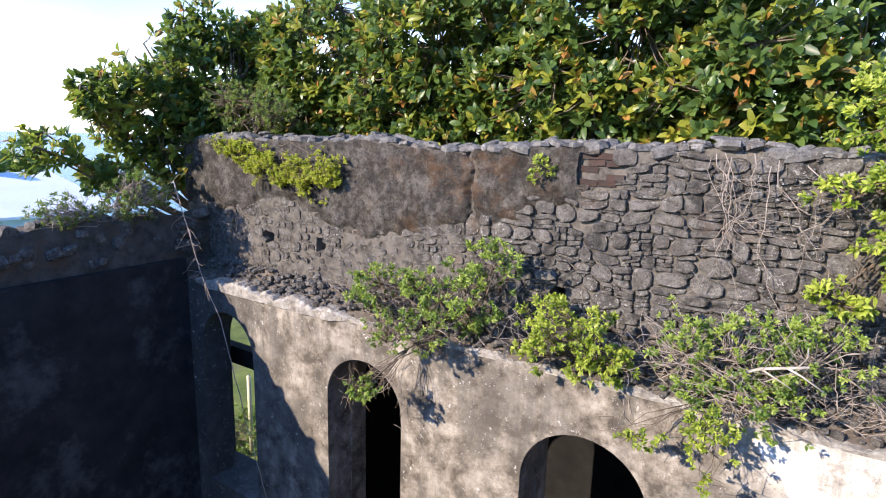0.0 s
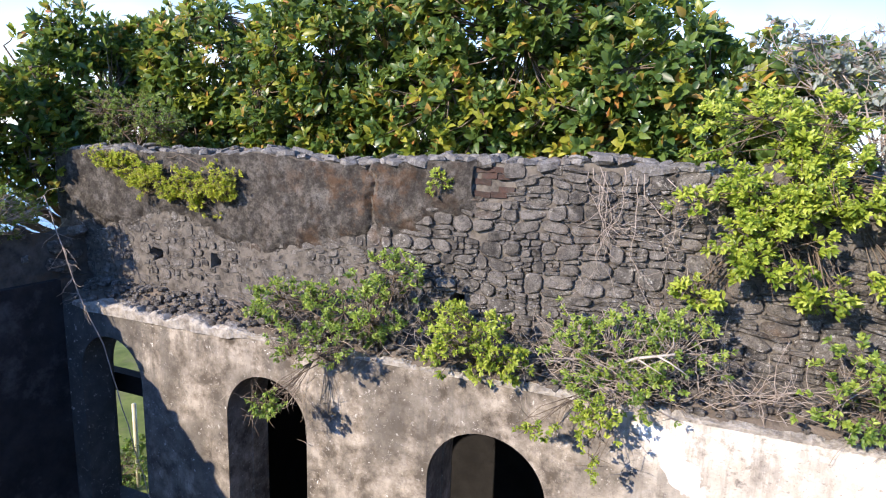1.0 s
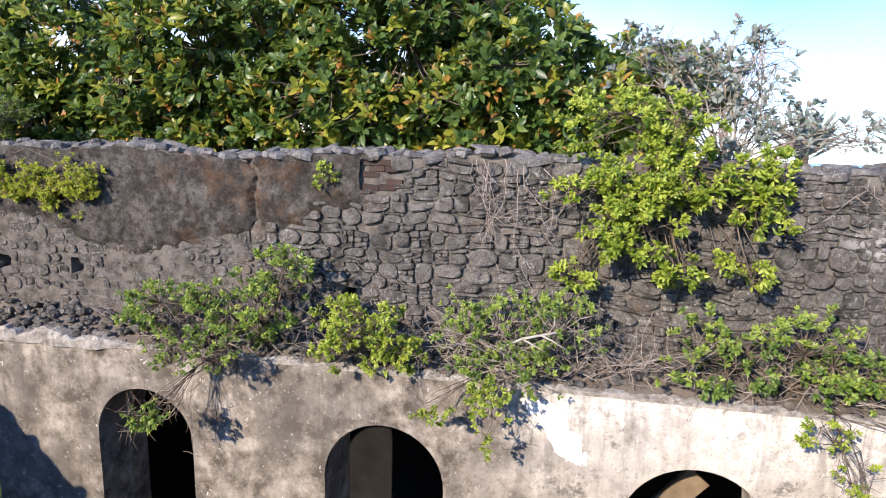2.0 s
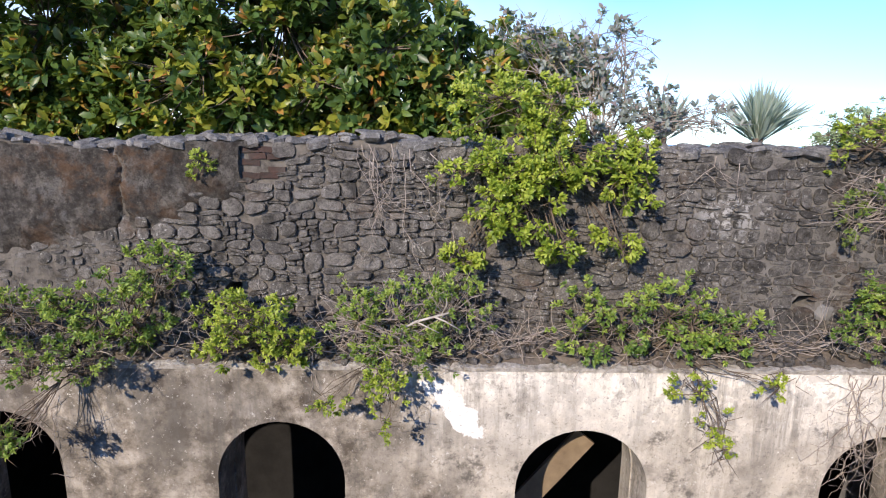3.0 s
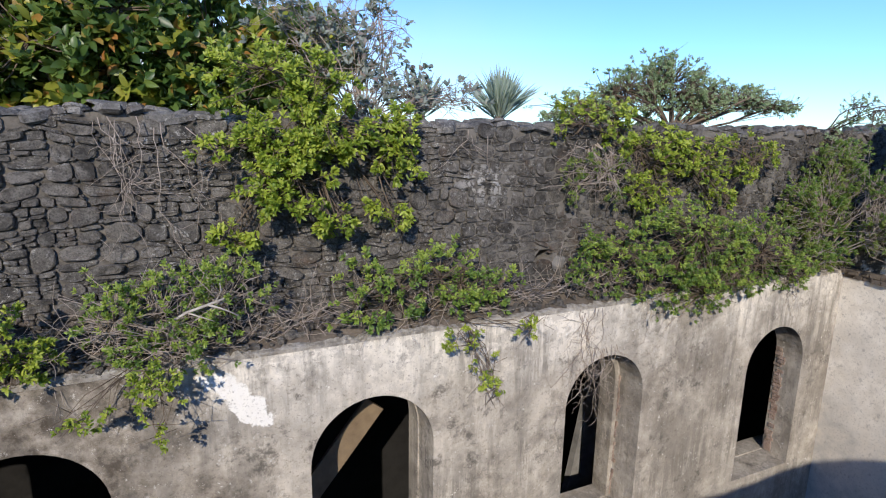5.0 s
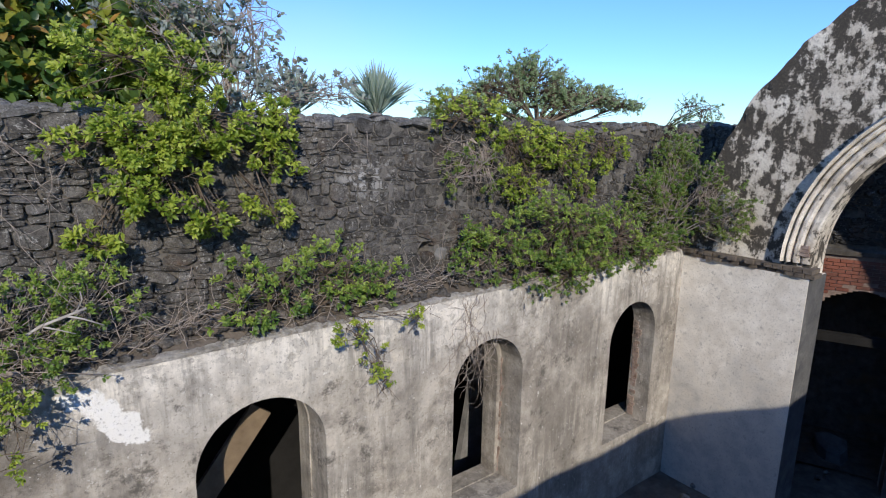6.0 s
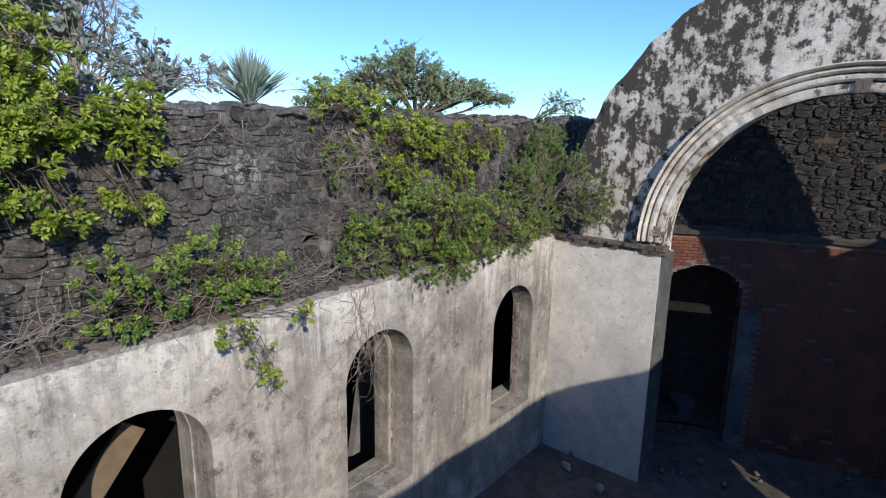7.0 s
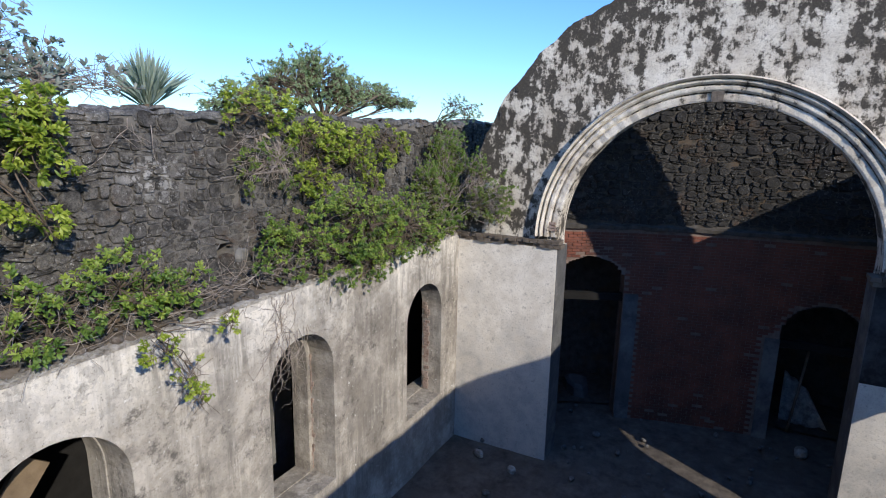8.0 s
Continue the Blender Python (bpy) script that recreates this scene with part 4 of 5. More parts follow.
    for nm, (tips, ways), mat, note in (("foliage", old, leaf, "small leaves in tufts"), ("new_growth", new_tips, FRESH.get(leaf.name, leaf), "paler new leaves at the shoot tips")):
        if tips:
            C, A, L, W = rosettes(tips, ways, r, per * 1.25, length, width * 0.96, spread)
            part(nm, leaf_sheet([tuple(c) for c in C], [tuple(a) for a in A], L, W, seed), mat, ob, note, True, "stuff" if nm == "new_growth" else "")
    return ob


def broadleaf_tree(root, blobs, seed, label, per_m3=72, length=0.24, width=0.09):
    """A tree with trunk, limbs and a crown of large glossy leaves in whorls."""
    r = random.Random(seed)
    ob = thing("broadleaf_tree", label, "tree", root, "trees behind the wall")
    R = Vector(root)
    top = Vector(blobs[0][0])
    g = Geo()
    mid = R.lerp(top, 0.6) + Vector((r.uniform(-.4, .4), r.uniform(-.2, .4), 0))
    g.tube([(0, 0, -0.3), R.lerp(mid, 0.5) - R + Vector((0.1, 0.05, 0)), mid - R, top - R], 0.22, 0.06, 9)
    part("trunk", g, BARK, ob, "grey-brown trunk", True)
    wood, tips, ways = Geo(), [], []
    for c, rad in blobs:
        c = Vector(c)
        hubs = []
        for _ in range(7):
            e, q = inside(r, c, [x * 0.8 for x in rad])
            m = mid.lerp(e, 0.5) + Vector((r.uniform(-.3, .3), r.uniform(-.3, .3), r.uniform(-.1, .3)))
            wood.tube([mid - R, m - R, e - R], 0.05, 0.014, 6)
            hubs += [m, e]
        for _ in range(int(4.19 * rad[0] * rad[1] * rad[2] * per_m3)):
            p, q = inside(r, c, rad, 0.25)
            if p.z > 9.6 and noise.noise(p * 1.3 + Vector((seed, 0, 0))) < -0.25:
                continue
            w = Vector((q.x * 0.6, q.y * 0.6 - 0.55, q.z * 0.5 + 0.6)) + Vector((r.uniform(-.5, .5), r.uniform(-.5, .5), r.uniform(-.3, .3)))
            tips.append(p - R)
            ways.append(w)
            if r.random() < 0.3:
                h = min(hubs, key=lambda x: (x - p).length)
                wood.tube([h - R, h.lerp(p, 0.6) - R + Vector((0, 0, -0.05)), p - R], 0.014, 0.005, 4)
    part("limb_frame", wood, BARK, ob, "branching limbs", True)
    pick = [r.random() < (0.36 if p.z + R.z < 9.1 else 0.25) for p in tips]
    for nm, want, mat, note in (("crown", False, BIGLEAF, "large glossy dark green leaves"), ("new_growth", True, YOUNGLEAF, "yellow-green and rusty young leaves")):
        C, A, L, W = rosettes([p for p, k in zip(tips, pick) if k is want], [w for w, k in zip(ways, pick) if k is want], r, 9, length, width, 0.95)
        part(nm, leaf_sheet([tuple(c) for c in C], [tuple(a) for a in A], L, W, seed, 0.2), mat, ob, note, True, "stuff" if nm == "new_growth" else "")
    return ob


TREE_LABEL = "broadleaf tree with large glossy dark green leaves behind the wall"
broadleaf_tree((-13.6, 11.6, 0.4), [((-11.4, 8.7, 9.5), (1.2, 1.1, 1.25)), ((-11.5, 7.2, 9.0), (0.9, 1.0, 0.95)), ((-11.3, 6.35, 9.15), (0.4, 0.5, 0.4)), ((-11.3, 7.5, 9.8), (0.5, 0.6, 0.55)), ((-11.3, 8.7, 10.5), (0.8, 0.9, 0.6)), ((-10.6, 9.4, 10.2), (0.9, 0.6, 0.8)), ((-11.3, 5.6, 8.2), (0.5, 0.6, 0.42)), ((-11.3, 6.9, 7.7), (0.6, 0.9, 0.6)), ((-10.9, 7.9, 8.4), (0.6, 0.8, 0.9))], 11, TREE_LABEL, 80)
broadleaf_tree((-9.3, 11.6, 0.4), [((-9.3, 10.0, 10.0), (1.7, 1.4, 1.4)), ((-9.6, 9.4, 9.2), (1.4, 0.8, 0.8)), ((-9.0, 9.5, 8.2), (1.7, 0.8, 0.7))], 15, TREE_LABEL)
broadleaf_tree((-6.6, 12.0, 0.4), [((-6.4, 10.0, 10.2), (1.9, 1.5, 1.8)), ((-6.9, 9.3, 9.2), (1.7, 0.75, 0.8)), ((-6.4, 9.5, 8.2), (1.7, 0.8, 0.7))], 12, TREE_LABEL)
broadleaf_tree((-3.6, 12.0, 0.4), [((-3.5, 10.1, 10.4), (2.0, 1.6, 2.1)), ((-4.2, 9.3, 9.2), (1.7, 0.75, 0.85)), ((-3.7, 9.5, 8.2), (1.7, 0.8, 0.7))], 13, TREE_LABEL)
broadleaf_tree((-1.0, 12.0, 0.4), [((-1.7, 10.0, 9.75), (1.5, 1.4, 1.15)), ((-1.6, 9.2, 9.1), (1.6, 0.7, 0.75)), ((0.3, 9.7, 9.3), (0.9, 1.0, 0.75)), ((-0.7, 9.5, 8.2), (1.9, 0.8, 0.7)), ((0.8, 9.8, 9.55), (0.75, 0.7, 0.6)), ((0.2, 9.7, 9.75), (0.7, 0.7, 0.5))], 14, TREE_LABEL)

# shrubs on the ledge, x along the wall
LS, WS = "ledge_shrub", "wall_shrub"
ON_LEDGE = "shrubs on the ledge"
shrub(LS, "bushy green shrub with bare twigs rooted in the ledge", "shrub", (-4.5, 7.35, 6.15), [((-5.4, 7.1, 6.5), (0.75, 0.4, 0.34)), ((-4.4, 7.1, 6.6), (0.5, 0.4, 0.42)), ((-3.95, 7.1, 7.05), (0.4, 0.3, 0.32))], GREENLEAF, 798, 0.074, 0.024, 9, 21, group=ON_LEDGE, bare=45)
shrub(LS, "rounded bright green shrub rooted in the ledge", "shrub", (-2.9, 7.35, 6.12), [((-3.0, 7.05, 6.45), (0.6, 0.42, 0.42)), ((-2.6, 7.1, 6.25), (0.35, 0.35, 0.25))], YELLOWLEAF, 988, 0.074, 0.024, 9, 22, group=ON_LEDGE, bare=12)
shrub(LS, "straggling half-bare shrub on the ledge", "shrub", (-1.0, 7.35, 6.12), [((-1.45, 7.1, 6.55), (0.7, 0.4, 0.52)), ((-0.75, 7.2, 6.75), (0.45, 0.3, 0.36)), ((-1.3, 7.0, 6.15), (0.6, 0.25, 0.22))], GREENLEAF, 627, 0.063, 0.020, 9, 23, TWIG, group=ON_LEDGE, bare=90)
shrub(LS, "green shrub with pale shoots rooted in the ledge", "shrub", (1.6, 7.4, 6.12), [((0.8, 7.15, 6.5), (0.55, 0.35, 0.4)), ((1.7, 7.15, 6.55), (0.55, 0.35, 0.45)), ((2.35, 7.2, 6.4), (0.45, 0.3, 0.34))], GREENLEAF, 798, 0.074, 0.024, 9, 24, group=ON_LEDGE, bare=50)
shrub(LS, "large dense green shrub spilling over the ledge", "shrub", (5.8, 7.4, 6.15), [((4.3, 7.1, 6.65), (0.7, 0.38, 0.48)), ((5.6, 7.0, 6.8), (1.0, 0.48, 0.6)), ((7.0, 6.95, 6.5), (0.95, 0.45, 0.55)), ((5.9, 6.9, 6.1), (1.2, 0.3, 0.36)), ((8.1, 7.0, 6.15), (0.5, 0.3, 0.3))], GREENLEAF, 950, 0.064, 0.02, 9, 25, group=ON_LEDGE, bare=110)
shrub("corner_shrub", "dull green twiggy shrub in the corner of the ledge", "shrub", (9.3, 7.3, 6.15), [((8.7, 7.2, 7.1), (0.8, 0.32, 0.65)), ((9.35, 7.1, 7.3), (0.3, 0.35, 0.75)), ((9.4, 6.6, 7.15), (0.25, 0.4, 0.7)), ((9.45, 6.05, 6.85), (0.22, 0.4, 0.55)), ((9.3, 7.2, 7.95), (0.6, 0.25, 0.4)), ((8.9, 6.95, 6.35), (0.6, 0.25, 0.3))], OLIVELEAF, 1500, 0.065, 0.02, 9, 26, TWIG, bare=260, limbs=14)
shrub("corner_shrub", "feathery sprig on the wall top beside the gable", "shrub", (9.5, 7.7, 8.4), [((9.55, 7.2, 8.85), (0.2, 0.3, 0.28)), ((9.5, 6.75, 8.75), (0.2, 0.3, 0.25)), ((9.4, 7.35, 8.2), (0.45, 0.25, 0.4))], BLUELEAF, 900, 0.06, 0.014, 9, 36, bare=30)
shrub(WS, "large yellow-green shrub hanging over the rubble wall", "shrub", (0.4, 7.9, 8.45), [((-0.05, 7.6, 8.85), (0.72, 0.45, 0.4)), ((-0.1, 7.3, 8.25), (0.5, 0.28, 0.36)), ((-0.1, 7.25, 7.7), (0.46, 0.26, 0.4)), ((0.5, 7.3, 8.35), (0.45, 0.28, 0.3)), ((0.4, 7.25, 7.35), (0.25, 0.18, 0.2)), ((1.2, 7.35, 8.2), (0.3, 0.2, 0.5)), ((1.1, 7.3, 7.35), (0.22, 0.15, 0.18)), ((-0.72, 7.35, 8.15), (0.25, 0.15, 0.14)), ((-0.65, 7.3, 7.25), (0.28, 0.15, 0.13))], YELLOWLEAF, 1250, 0.088, 0.03, 9, 27, bare=90, young=0.65)
shrub(WS, "yellow-green shrub hanging from the wall top", "shrub", (5.0, 7.9, 8.45), [((4.2, 7.55, 8.5), (0.75, 0.35, 0.32)), ((5.2, 7.4, 8.1), (0.7, 0.24, 0.36)), ((6.1, 7.38, 8.0), (0.7, 0.22, 0.36)), ((7.2, 7.38, 8.0), (0.7, 0.22, 0.36)), ((6.6, 7.32, 7.4), (0.3, 0.15, 0.22)), ((5.2, 7.35, 7.55), (0.5, 0.16, 0.3))], YELLOWLEAF, 950, 0.078, 0.027, 9, 28, bare=120, young=0.6)
shrub(WS, "dark half-bare creeper below the wall top", "shrub", (4.3, 7.75, 8.35), [((4.2, 7.42, 7.75), (0.7, 0.16, 0.5))], OLIVELEAF, 627, 0.059, 0.018, 9, 37, TWIG, bare=80)
shrub("top_shrub", "windswept grey-green shrub on the wall top", "shrub", (6.3, 8.15, 8.4), [((4.3, 8.15, 8.7), (0.6, 0.4, 0.26)), ((5.1, 8.15, 8.92), (0.6, 0.4, 0.4)), ((6.1, 8.2, 9.15), (0.75, 0.45, 0.45)), ((6.9, 8.2, 8.95), (0.6, 0.4, 0.32)), ((7.9, 8.2, 9.0), (0.65, 0.35, 0.24)), ((8.9, 8.2, 8.88), (0.55, 0.3, 0.14))], BLUELEAF, 2600, 0.052, 0.016, 9, 29, bare=240, stem=0.028, limbs=18)
shrub("bare_shrub", "grey bare-twigged shrub with few leaves on the wall top", "shrub", (1.1, 8.3, 8.4), [((0.2, 8.5, 9.65), (0.55, 0.3, 0.42)), ((0.85, 8.4, 9.55), (0.5, 0.3, 0.5)), ((1.35, 8.35, 9.45), (0.45, 0.3, 0.6)), ((1.55, 8.3, 8.9), (0.5, 0.3, 0.4)), ((0.9, 8.2, 8.75), (0.5, 0.25, 0.35)), ((2.35, 8.35, 8.85), (0.5, 0.1, 0.25))], GREYLEAF, 240, 0.115, 0.044, 5, 38, TWIG, bare=230, stem=0.014, limbs=24)
shrub("trailing_plant", "small green plant trailing clear of the plaster", "plant", (-1.45, 7.15, 6.05), [((-1.5, 6.55, 6.1), (0.26, 0.14, 0.13)), ((-1.43, 6.5, 5.74), (0.17, 0.12, 0.22)), ((-2.07, 6.5, 5.84), (0.17, 0.06, 0.1))], YELLOWLEAF, 2300, 0.063, 0.021, 8, 30, group="trailing plants", stem=0.007, bare=14)
shrub("trailing_plant", "small green plant trailing clear of the plaster", "plant", (2.0, 7.15, 6.05), [((1.72, 6.55, 6.02), (0.24, 0.14, 0.15)), ((1.98, 6.5, 5.62), (0.16, 0.1, 0.2)), ((2.07, 6.5, 5.33), (0.14, 0.1, 0.12)), ((2.6, 6.55, 6.05), (0.2, 0.1, 0.15))], YELLOWLEAF, 1500, 0.063, 0.020, 8, 31, group="trailing plants", stem=0.007, bare=30)
shrub("trailing_plant", "small green plant reaching out over an arch", "plant", (-4.7, 7.2, 6.1), [((-5.0, 6.4, 6.2), (0.34, 0.2, 0.2)), ((-5.33, 6.3, 5.5), (0.27, 0.15, 0.17)), ((-4.6, 6.6, 6.15), (0.3, 0.2, 0.14))], GREENLEAF, 1150, 0.067, 0.022, 8, 32, group="trailing plants", stem=0.009, bare=90)
shrub("wall_sprig", "small yellow-green sprig growing from the wall", "plant", (-3.55, 7.6, 8.2), [((-3.6, 7.5, 8.15), (0.13, 0.08, 0.17))], YELLOWLEAF, 3500, 0.060, 0.020, 9, 39, stem=0.006)
shrub("top_shrub", "fine-leaved green shrub on the wall top", "shrub", (-9.4, 8.15, 8.5), [((-9.6, 8.1, 9.05), (0.95, 0.45, 0.42)), ((-8.8, 8.1, 8.85), (0.5, 0.4, 0.3))], OLIVELEAF, 900, 0.060, 0.016, 10, 33, bare=30)
shrub("west_shrub", "leafy shrub with dry twigs on the coping of the end wall", "shrub", (-10.3, 6.0, 7.0), [((-10.3, 5.5, 7.3), (0.3, 0.6, 0.25)), ((-10.25, 6.4, 7.5), (0.35, 0.6, 0.42))], OLIVELEAF, 1330, 0.067, 0.020, 9, 34, TWIG, bare=130)
shrub("moss_clump", "bright yellow-green sprigs spilling down the rubble wall", "plant", (-8.2, 7.66, 8.4), [((-9.2, 7.48, 8.35), (0.45, 0.13, 0.14)), ((-8.75, 7.45, 8.15), (0.4, 0.14, 0.22)), ((-8.2, 7.45, 8.0), (0.45, 0.15, 0.3)), ((-7.5, 7.45, 7.98), (0.45, 0.15, 0.24)), ((-7.0, 7.45, 8.05), (0.32, 0.15, 0.24)), ((-7.3, 7.47, 7.68), (0.3, 0.1, 0.15))], MOSS, 7000, 0.055, 0.016, 9, 35, stem=0.006)


def yucca(root, seed, n, length):
    r = random.Random(seed)
    ob = thing("yucca", "spiky grey-green yucca behind the wall top", "plant", root, "yuccas")
    g = Geo()
    g.tube([(0, 0, -2.72), (0, 0, 0.1)], 0.09, 0.07, 8)
    part("trunk", g, BARK, ob)
    C, A, L, W = [], [], [], []
    for i in range(n):
        a, e = r.uniform(0, 6.28), 1.52 - 1.0 * r.random() ** 1.2
        C.append((0, 0, 0.05 + r.uniform(-0.05, 0.1)))
        A.append((math.cos(a) * math.cos(e), math.sin(a) * math.cos(e), math.sin(e)))
        L.append(length * r.uniform(0.75, 1.1))
        W.append(0.036)
    part("blade_tuft", leaf_sheet(C, A, L, W, seed, 0.06), YUCCALEAF, ob, "stiff sword-shaped leaves")


yucca((3.5, 9.0, 8.5), 41, 190, 0.74)
yucca((2.2, 9.1, 8.5), 42, 90, 0.62)

# ---- dry vines and a liana ----
def wander(g, r, p, way, n, step, wild, r0, r1, keep=None):
    pts = [Vector(p)]
    w = Vector(way)
    for _ in range(n):
        w = (w + Vector((r.uniform(-1, 1), r.uniform(-0.3, 0.3), r.uniform(-1, 1))) * wild).normalized()
        q = pts[-1] + w * step
        if keep is not None:
            q.y = keep + r.uniform(-0.03, 0.03)
        pts.append(q)
    g.tube(pts, r0, r1, 5)
    return pts


def dry_vine(root, label, seed, n, spread, drop, category="vine"):
    r = random.Random(seed)
    ob = thing("dry_vine", label, category, root, "dry vines")
    g = Geo()
    for _ in range(n):
        s = Vector((r.uniform(-spread, spread) * 0.5, -0.12, r.uniform(-0.1, 0.05)))
        pts = wander(g, r, s, (r.uniform(-0.5, 0.5), 0, -1), int(drop / 0.12 * r.uniform(0.4, 1.0)), 0.12, 0.62, r.uniform(0.003, 0.006), 0.002, -0.13)
        for p in pts[2::2]:
            wander(g, r, p, (r.uniform(-1, 1), 0, r.uniform(-1, 0.3)), r.randint(2, 5), 0.08, 0.6, 0.0028, 0.0015, -0.14)
    part("vine_stem", g, TWIG, ob, "pale leafless stems", True, "stuff")


dry_vine((-1.5, 7.62, 8.45), "pale leafless vine hanging down the rubble wall", 51, 9, 0.7, 1.9)
dry_vine((-0.9, 7.62, 8.4), "single looping dry vine on the rubble wall", 52, 3, 0.3, 1.2)
dry_vine((2.1, 7.62, 8.35), "dry stalks clinging to the rubble wall", 53, 3, 0.9, 0.7)
dry_vine((7.4, 7.5, 6.9), "tangle of dry stems below the shrub", 54, 14, 2.6, 1.1)

dry_vine((4.1, 7.16, 5.95), "bare roots hanging over the arched window", 55, 9, 0.8, 1.3)
dry_vine((4.15, 7.16, 5.35), "net of bare roots hanging in the arched window", 60, 14, 0.75, 1.5)
dry_vine((5.6, 7.16, 5.98), "bare stems trailing down the plaster", 56, 8, 1.6, 0.8)
dry_vine((8.0, 7.16, 5.98), "bare stems trailing down the plaster", 57, 5, 0.9, 0.8)
dry_vine((-5.4, 7.16, 5.6), "bare twigs hanging in front of the arch", 58, 6, 0.7, 1.0)
dry_vine((-2.2, 7.16, 6.0), "bare twigs trailing down the plaster", 59, 4, 0.8, 0.4)


ob = thing("dead_branch", "bleached forked dead branch lying among the shrubs", "branch", (-1.3, 7.15, 6.3))
g = Geo()
g.tube([(0, 0, -0.1), (-0.1, -0.15, 0.12), (0.15, -0.26, 0.3), (0.5, -0.32, 0.42)], 0.02, 0.013, 6)
g.tube([(0.34, -0.3, 0.37), (0.46, -0.33, 0.33), (0.62, -0.34, 0.24)], 0.012, 0.006, 6)
g.tube([(0.42, -0.31, 0.4), (0.48, -0.3, 0.5), (0.47, -0.3, 0.58)], 0.011, 0.005, 6)
g.tube([(0.15, -0.26, 0.3), (0.28, -0.3, 0.25), (0.4, -0.33, 0.2)], 0.01, 0.004, 6)
part("forked_limb", g, mottled("bleached_wood", (0.32, 0.285, 0.245), (0.48, 0.44, 0.39), 8.0, 0.85), ob, "", True)


def brushwood(x0, x1, seed, n):
    """Dead twigs lying tangled along the ledge."""
    q = random.Random(seed)
    ob = thing("brushwood", "tangle of dead twigs lying along the ledge", "twigs", ((x0 + x1) / 2, 7.35, 6.15), "brushwood on the ledge")
    g = Geo()
    for _ in range(n):
        p = Vector((q.uniform(x0, x1) - ob.location.x, q.uniform(-0.3, 0.15), q.uniform(-0.05, 0.2)))
        pts = wander(g, q, p, (q.uniform(-1, 1), q.uniform(-0.3, 0.1), q.uniform(-0.15, 0.7)), q.randint(3, 8), 0.09, 0.4, q.uniform(0.003, 0.007), 0.002)
        if q.random() < 0.6:
            wander(g, q, pts[len(pts) // 2], (q.uniform(-1, 1), q.uniform(-0.4, 0.1), q.uniform(-0.3, 0.8)), 3, 0.08, 0.4, 0.003, 0.0015)
    part("twig_tangle", g, TWIG, ob, "", True, "stuff")


brushwood(-6.3, -3.4, 62, 70)
brushwood(-3.3, -1.9, 63, 60)
brushwood(-2.0, 0.4, 64, 110)
brushwood(0.4, 3.2, 65, 90)
brushwood(3.4, 8.8, 66, 150)

g = Geo()
r = random.Random(61)
path = [Vector(p) for p in ((-9.75, 6.75, 7.75), (-9.52, 6.75, 7.2), (-9.15, 6.75, 6.3), (-8.75, 6.78, 5.55), (-8.46, 6.75, 4.9), (-8.11, 6.75, 3.82), (-7.81, 6.75, 2.92), (-7.5, 6.8, 2.0), (-7.4, 6.85, 0.86))]
fine = []
for a, b in zip(path, path[1:]):
    fine += [a.lerp(b, k / 4) + Vector((r.uniform(-.025, .025), 0, 0)) for k in range(4)]
liana = thing("liana", "long pale liana hanging from the wall top to the floor", "vine", (-7.4, 6.85, 0.86))
g.tube([p - liana.location for p in fine], 0.009, 0.006, 5)
for p in fine[:10]:
    for _ in range(3):
        wander(g, r, p - liana.location, (r.uniform(-1, 1), r.uniform(-.5, .2), r.uniform(-1, .4)), 4, 0.09, 0.5, 0.004, 0.002)
part("vine_stem", g, TWIG, liana, "", True)

# ---- what lies on and behind: broken plaster, plank for the tan band, post, house ----
# Plank added for the slanting tan band behind the fourth arch.
ob = thing("tan_band_plank", "long broad tan plank added for the diagonal tan band in the dark aisle", "timber", (-2.0, 8.05, FLOOR))
g = Geo()
a, b = Vector((0.14, 0.0, 0.1)), Vector((3.1, 0.0, 3.77))
w = Vector((-0.78, 0, 0.63)) * 0.16
g.add([p + q + Vector((0, y, 0)) for y in (-0.03, 0.03) for p, q in ((a, -w), (b, -w), (b, w), (a, w))], [(0, 1, 2, 3), (7, 6, 5, 4), (0, 4, 5, 1), (1, 5, 6, 2), (2, 6, 7, 3), (3, 7, 4, 0)])
part("plank", g, mottled("tan_plank", (0.15, 0.11, 0.07), (0.24, 0.18, 0.115), 3.0, 0.8), ob)

# Slab added to give the sun patch behind the fifth window its outline.
ob = thing("sun_patch_slab", "grey tapering slab added on a block in the aisle, shaped as a sun patch", "slab", (5.75, 9.1, FLOOR))
g = Geo()
g.box((-0.6, -0.1, -0.1), (0.55, 0.3, 0.45))
part("block", g, SHADEBLACK, ob, "dark block added under the slab")
g = Geo()
g.add([(x, y, z) for y in (-0.1, 0.06) for x, z in ((-0.42, 0.453), (0.37, 0.453), (0.33, 3.4), (0.1, 3.4))], [(0, 1, 2, 3), (7, 6, 5, 4), (0, 4, 5, 1), (1, 5, 6, 2), (2, 6, 7, 3), (3, 7, 4, 0)])
part("slab", g, CEMENT, ob, "grey slab cut to the outline of the sun patch")

ob = thing("post", "cream plastic post standing in the grass", "post", (-12.15, 9.86, 0.42))
g = Geo()
g.tube([(0, 0, -0.1), (0, 0, 1.2), (0, 0, 2.15)], 0.05, 0.05, 10)
part("shaft", g, PVC, ob, "", True)
shrub("garden_shrub", "low brown-green shrub in the garden", "shrub", (-12.6, 9.6, 0.42), [((-12.6, 9.9, 0.95), (0.9, 0.7, 0.6))], OLIVELEAF, 300, 0.1, 0.04, 8, 71)


g = Geo()
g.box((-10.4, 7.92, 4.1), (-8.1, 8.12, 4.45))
ob = tagged(part("fallen_lintel", g, SHADEBLACK), "dark lintel beam left across the arched window", "beam")


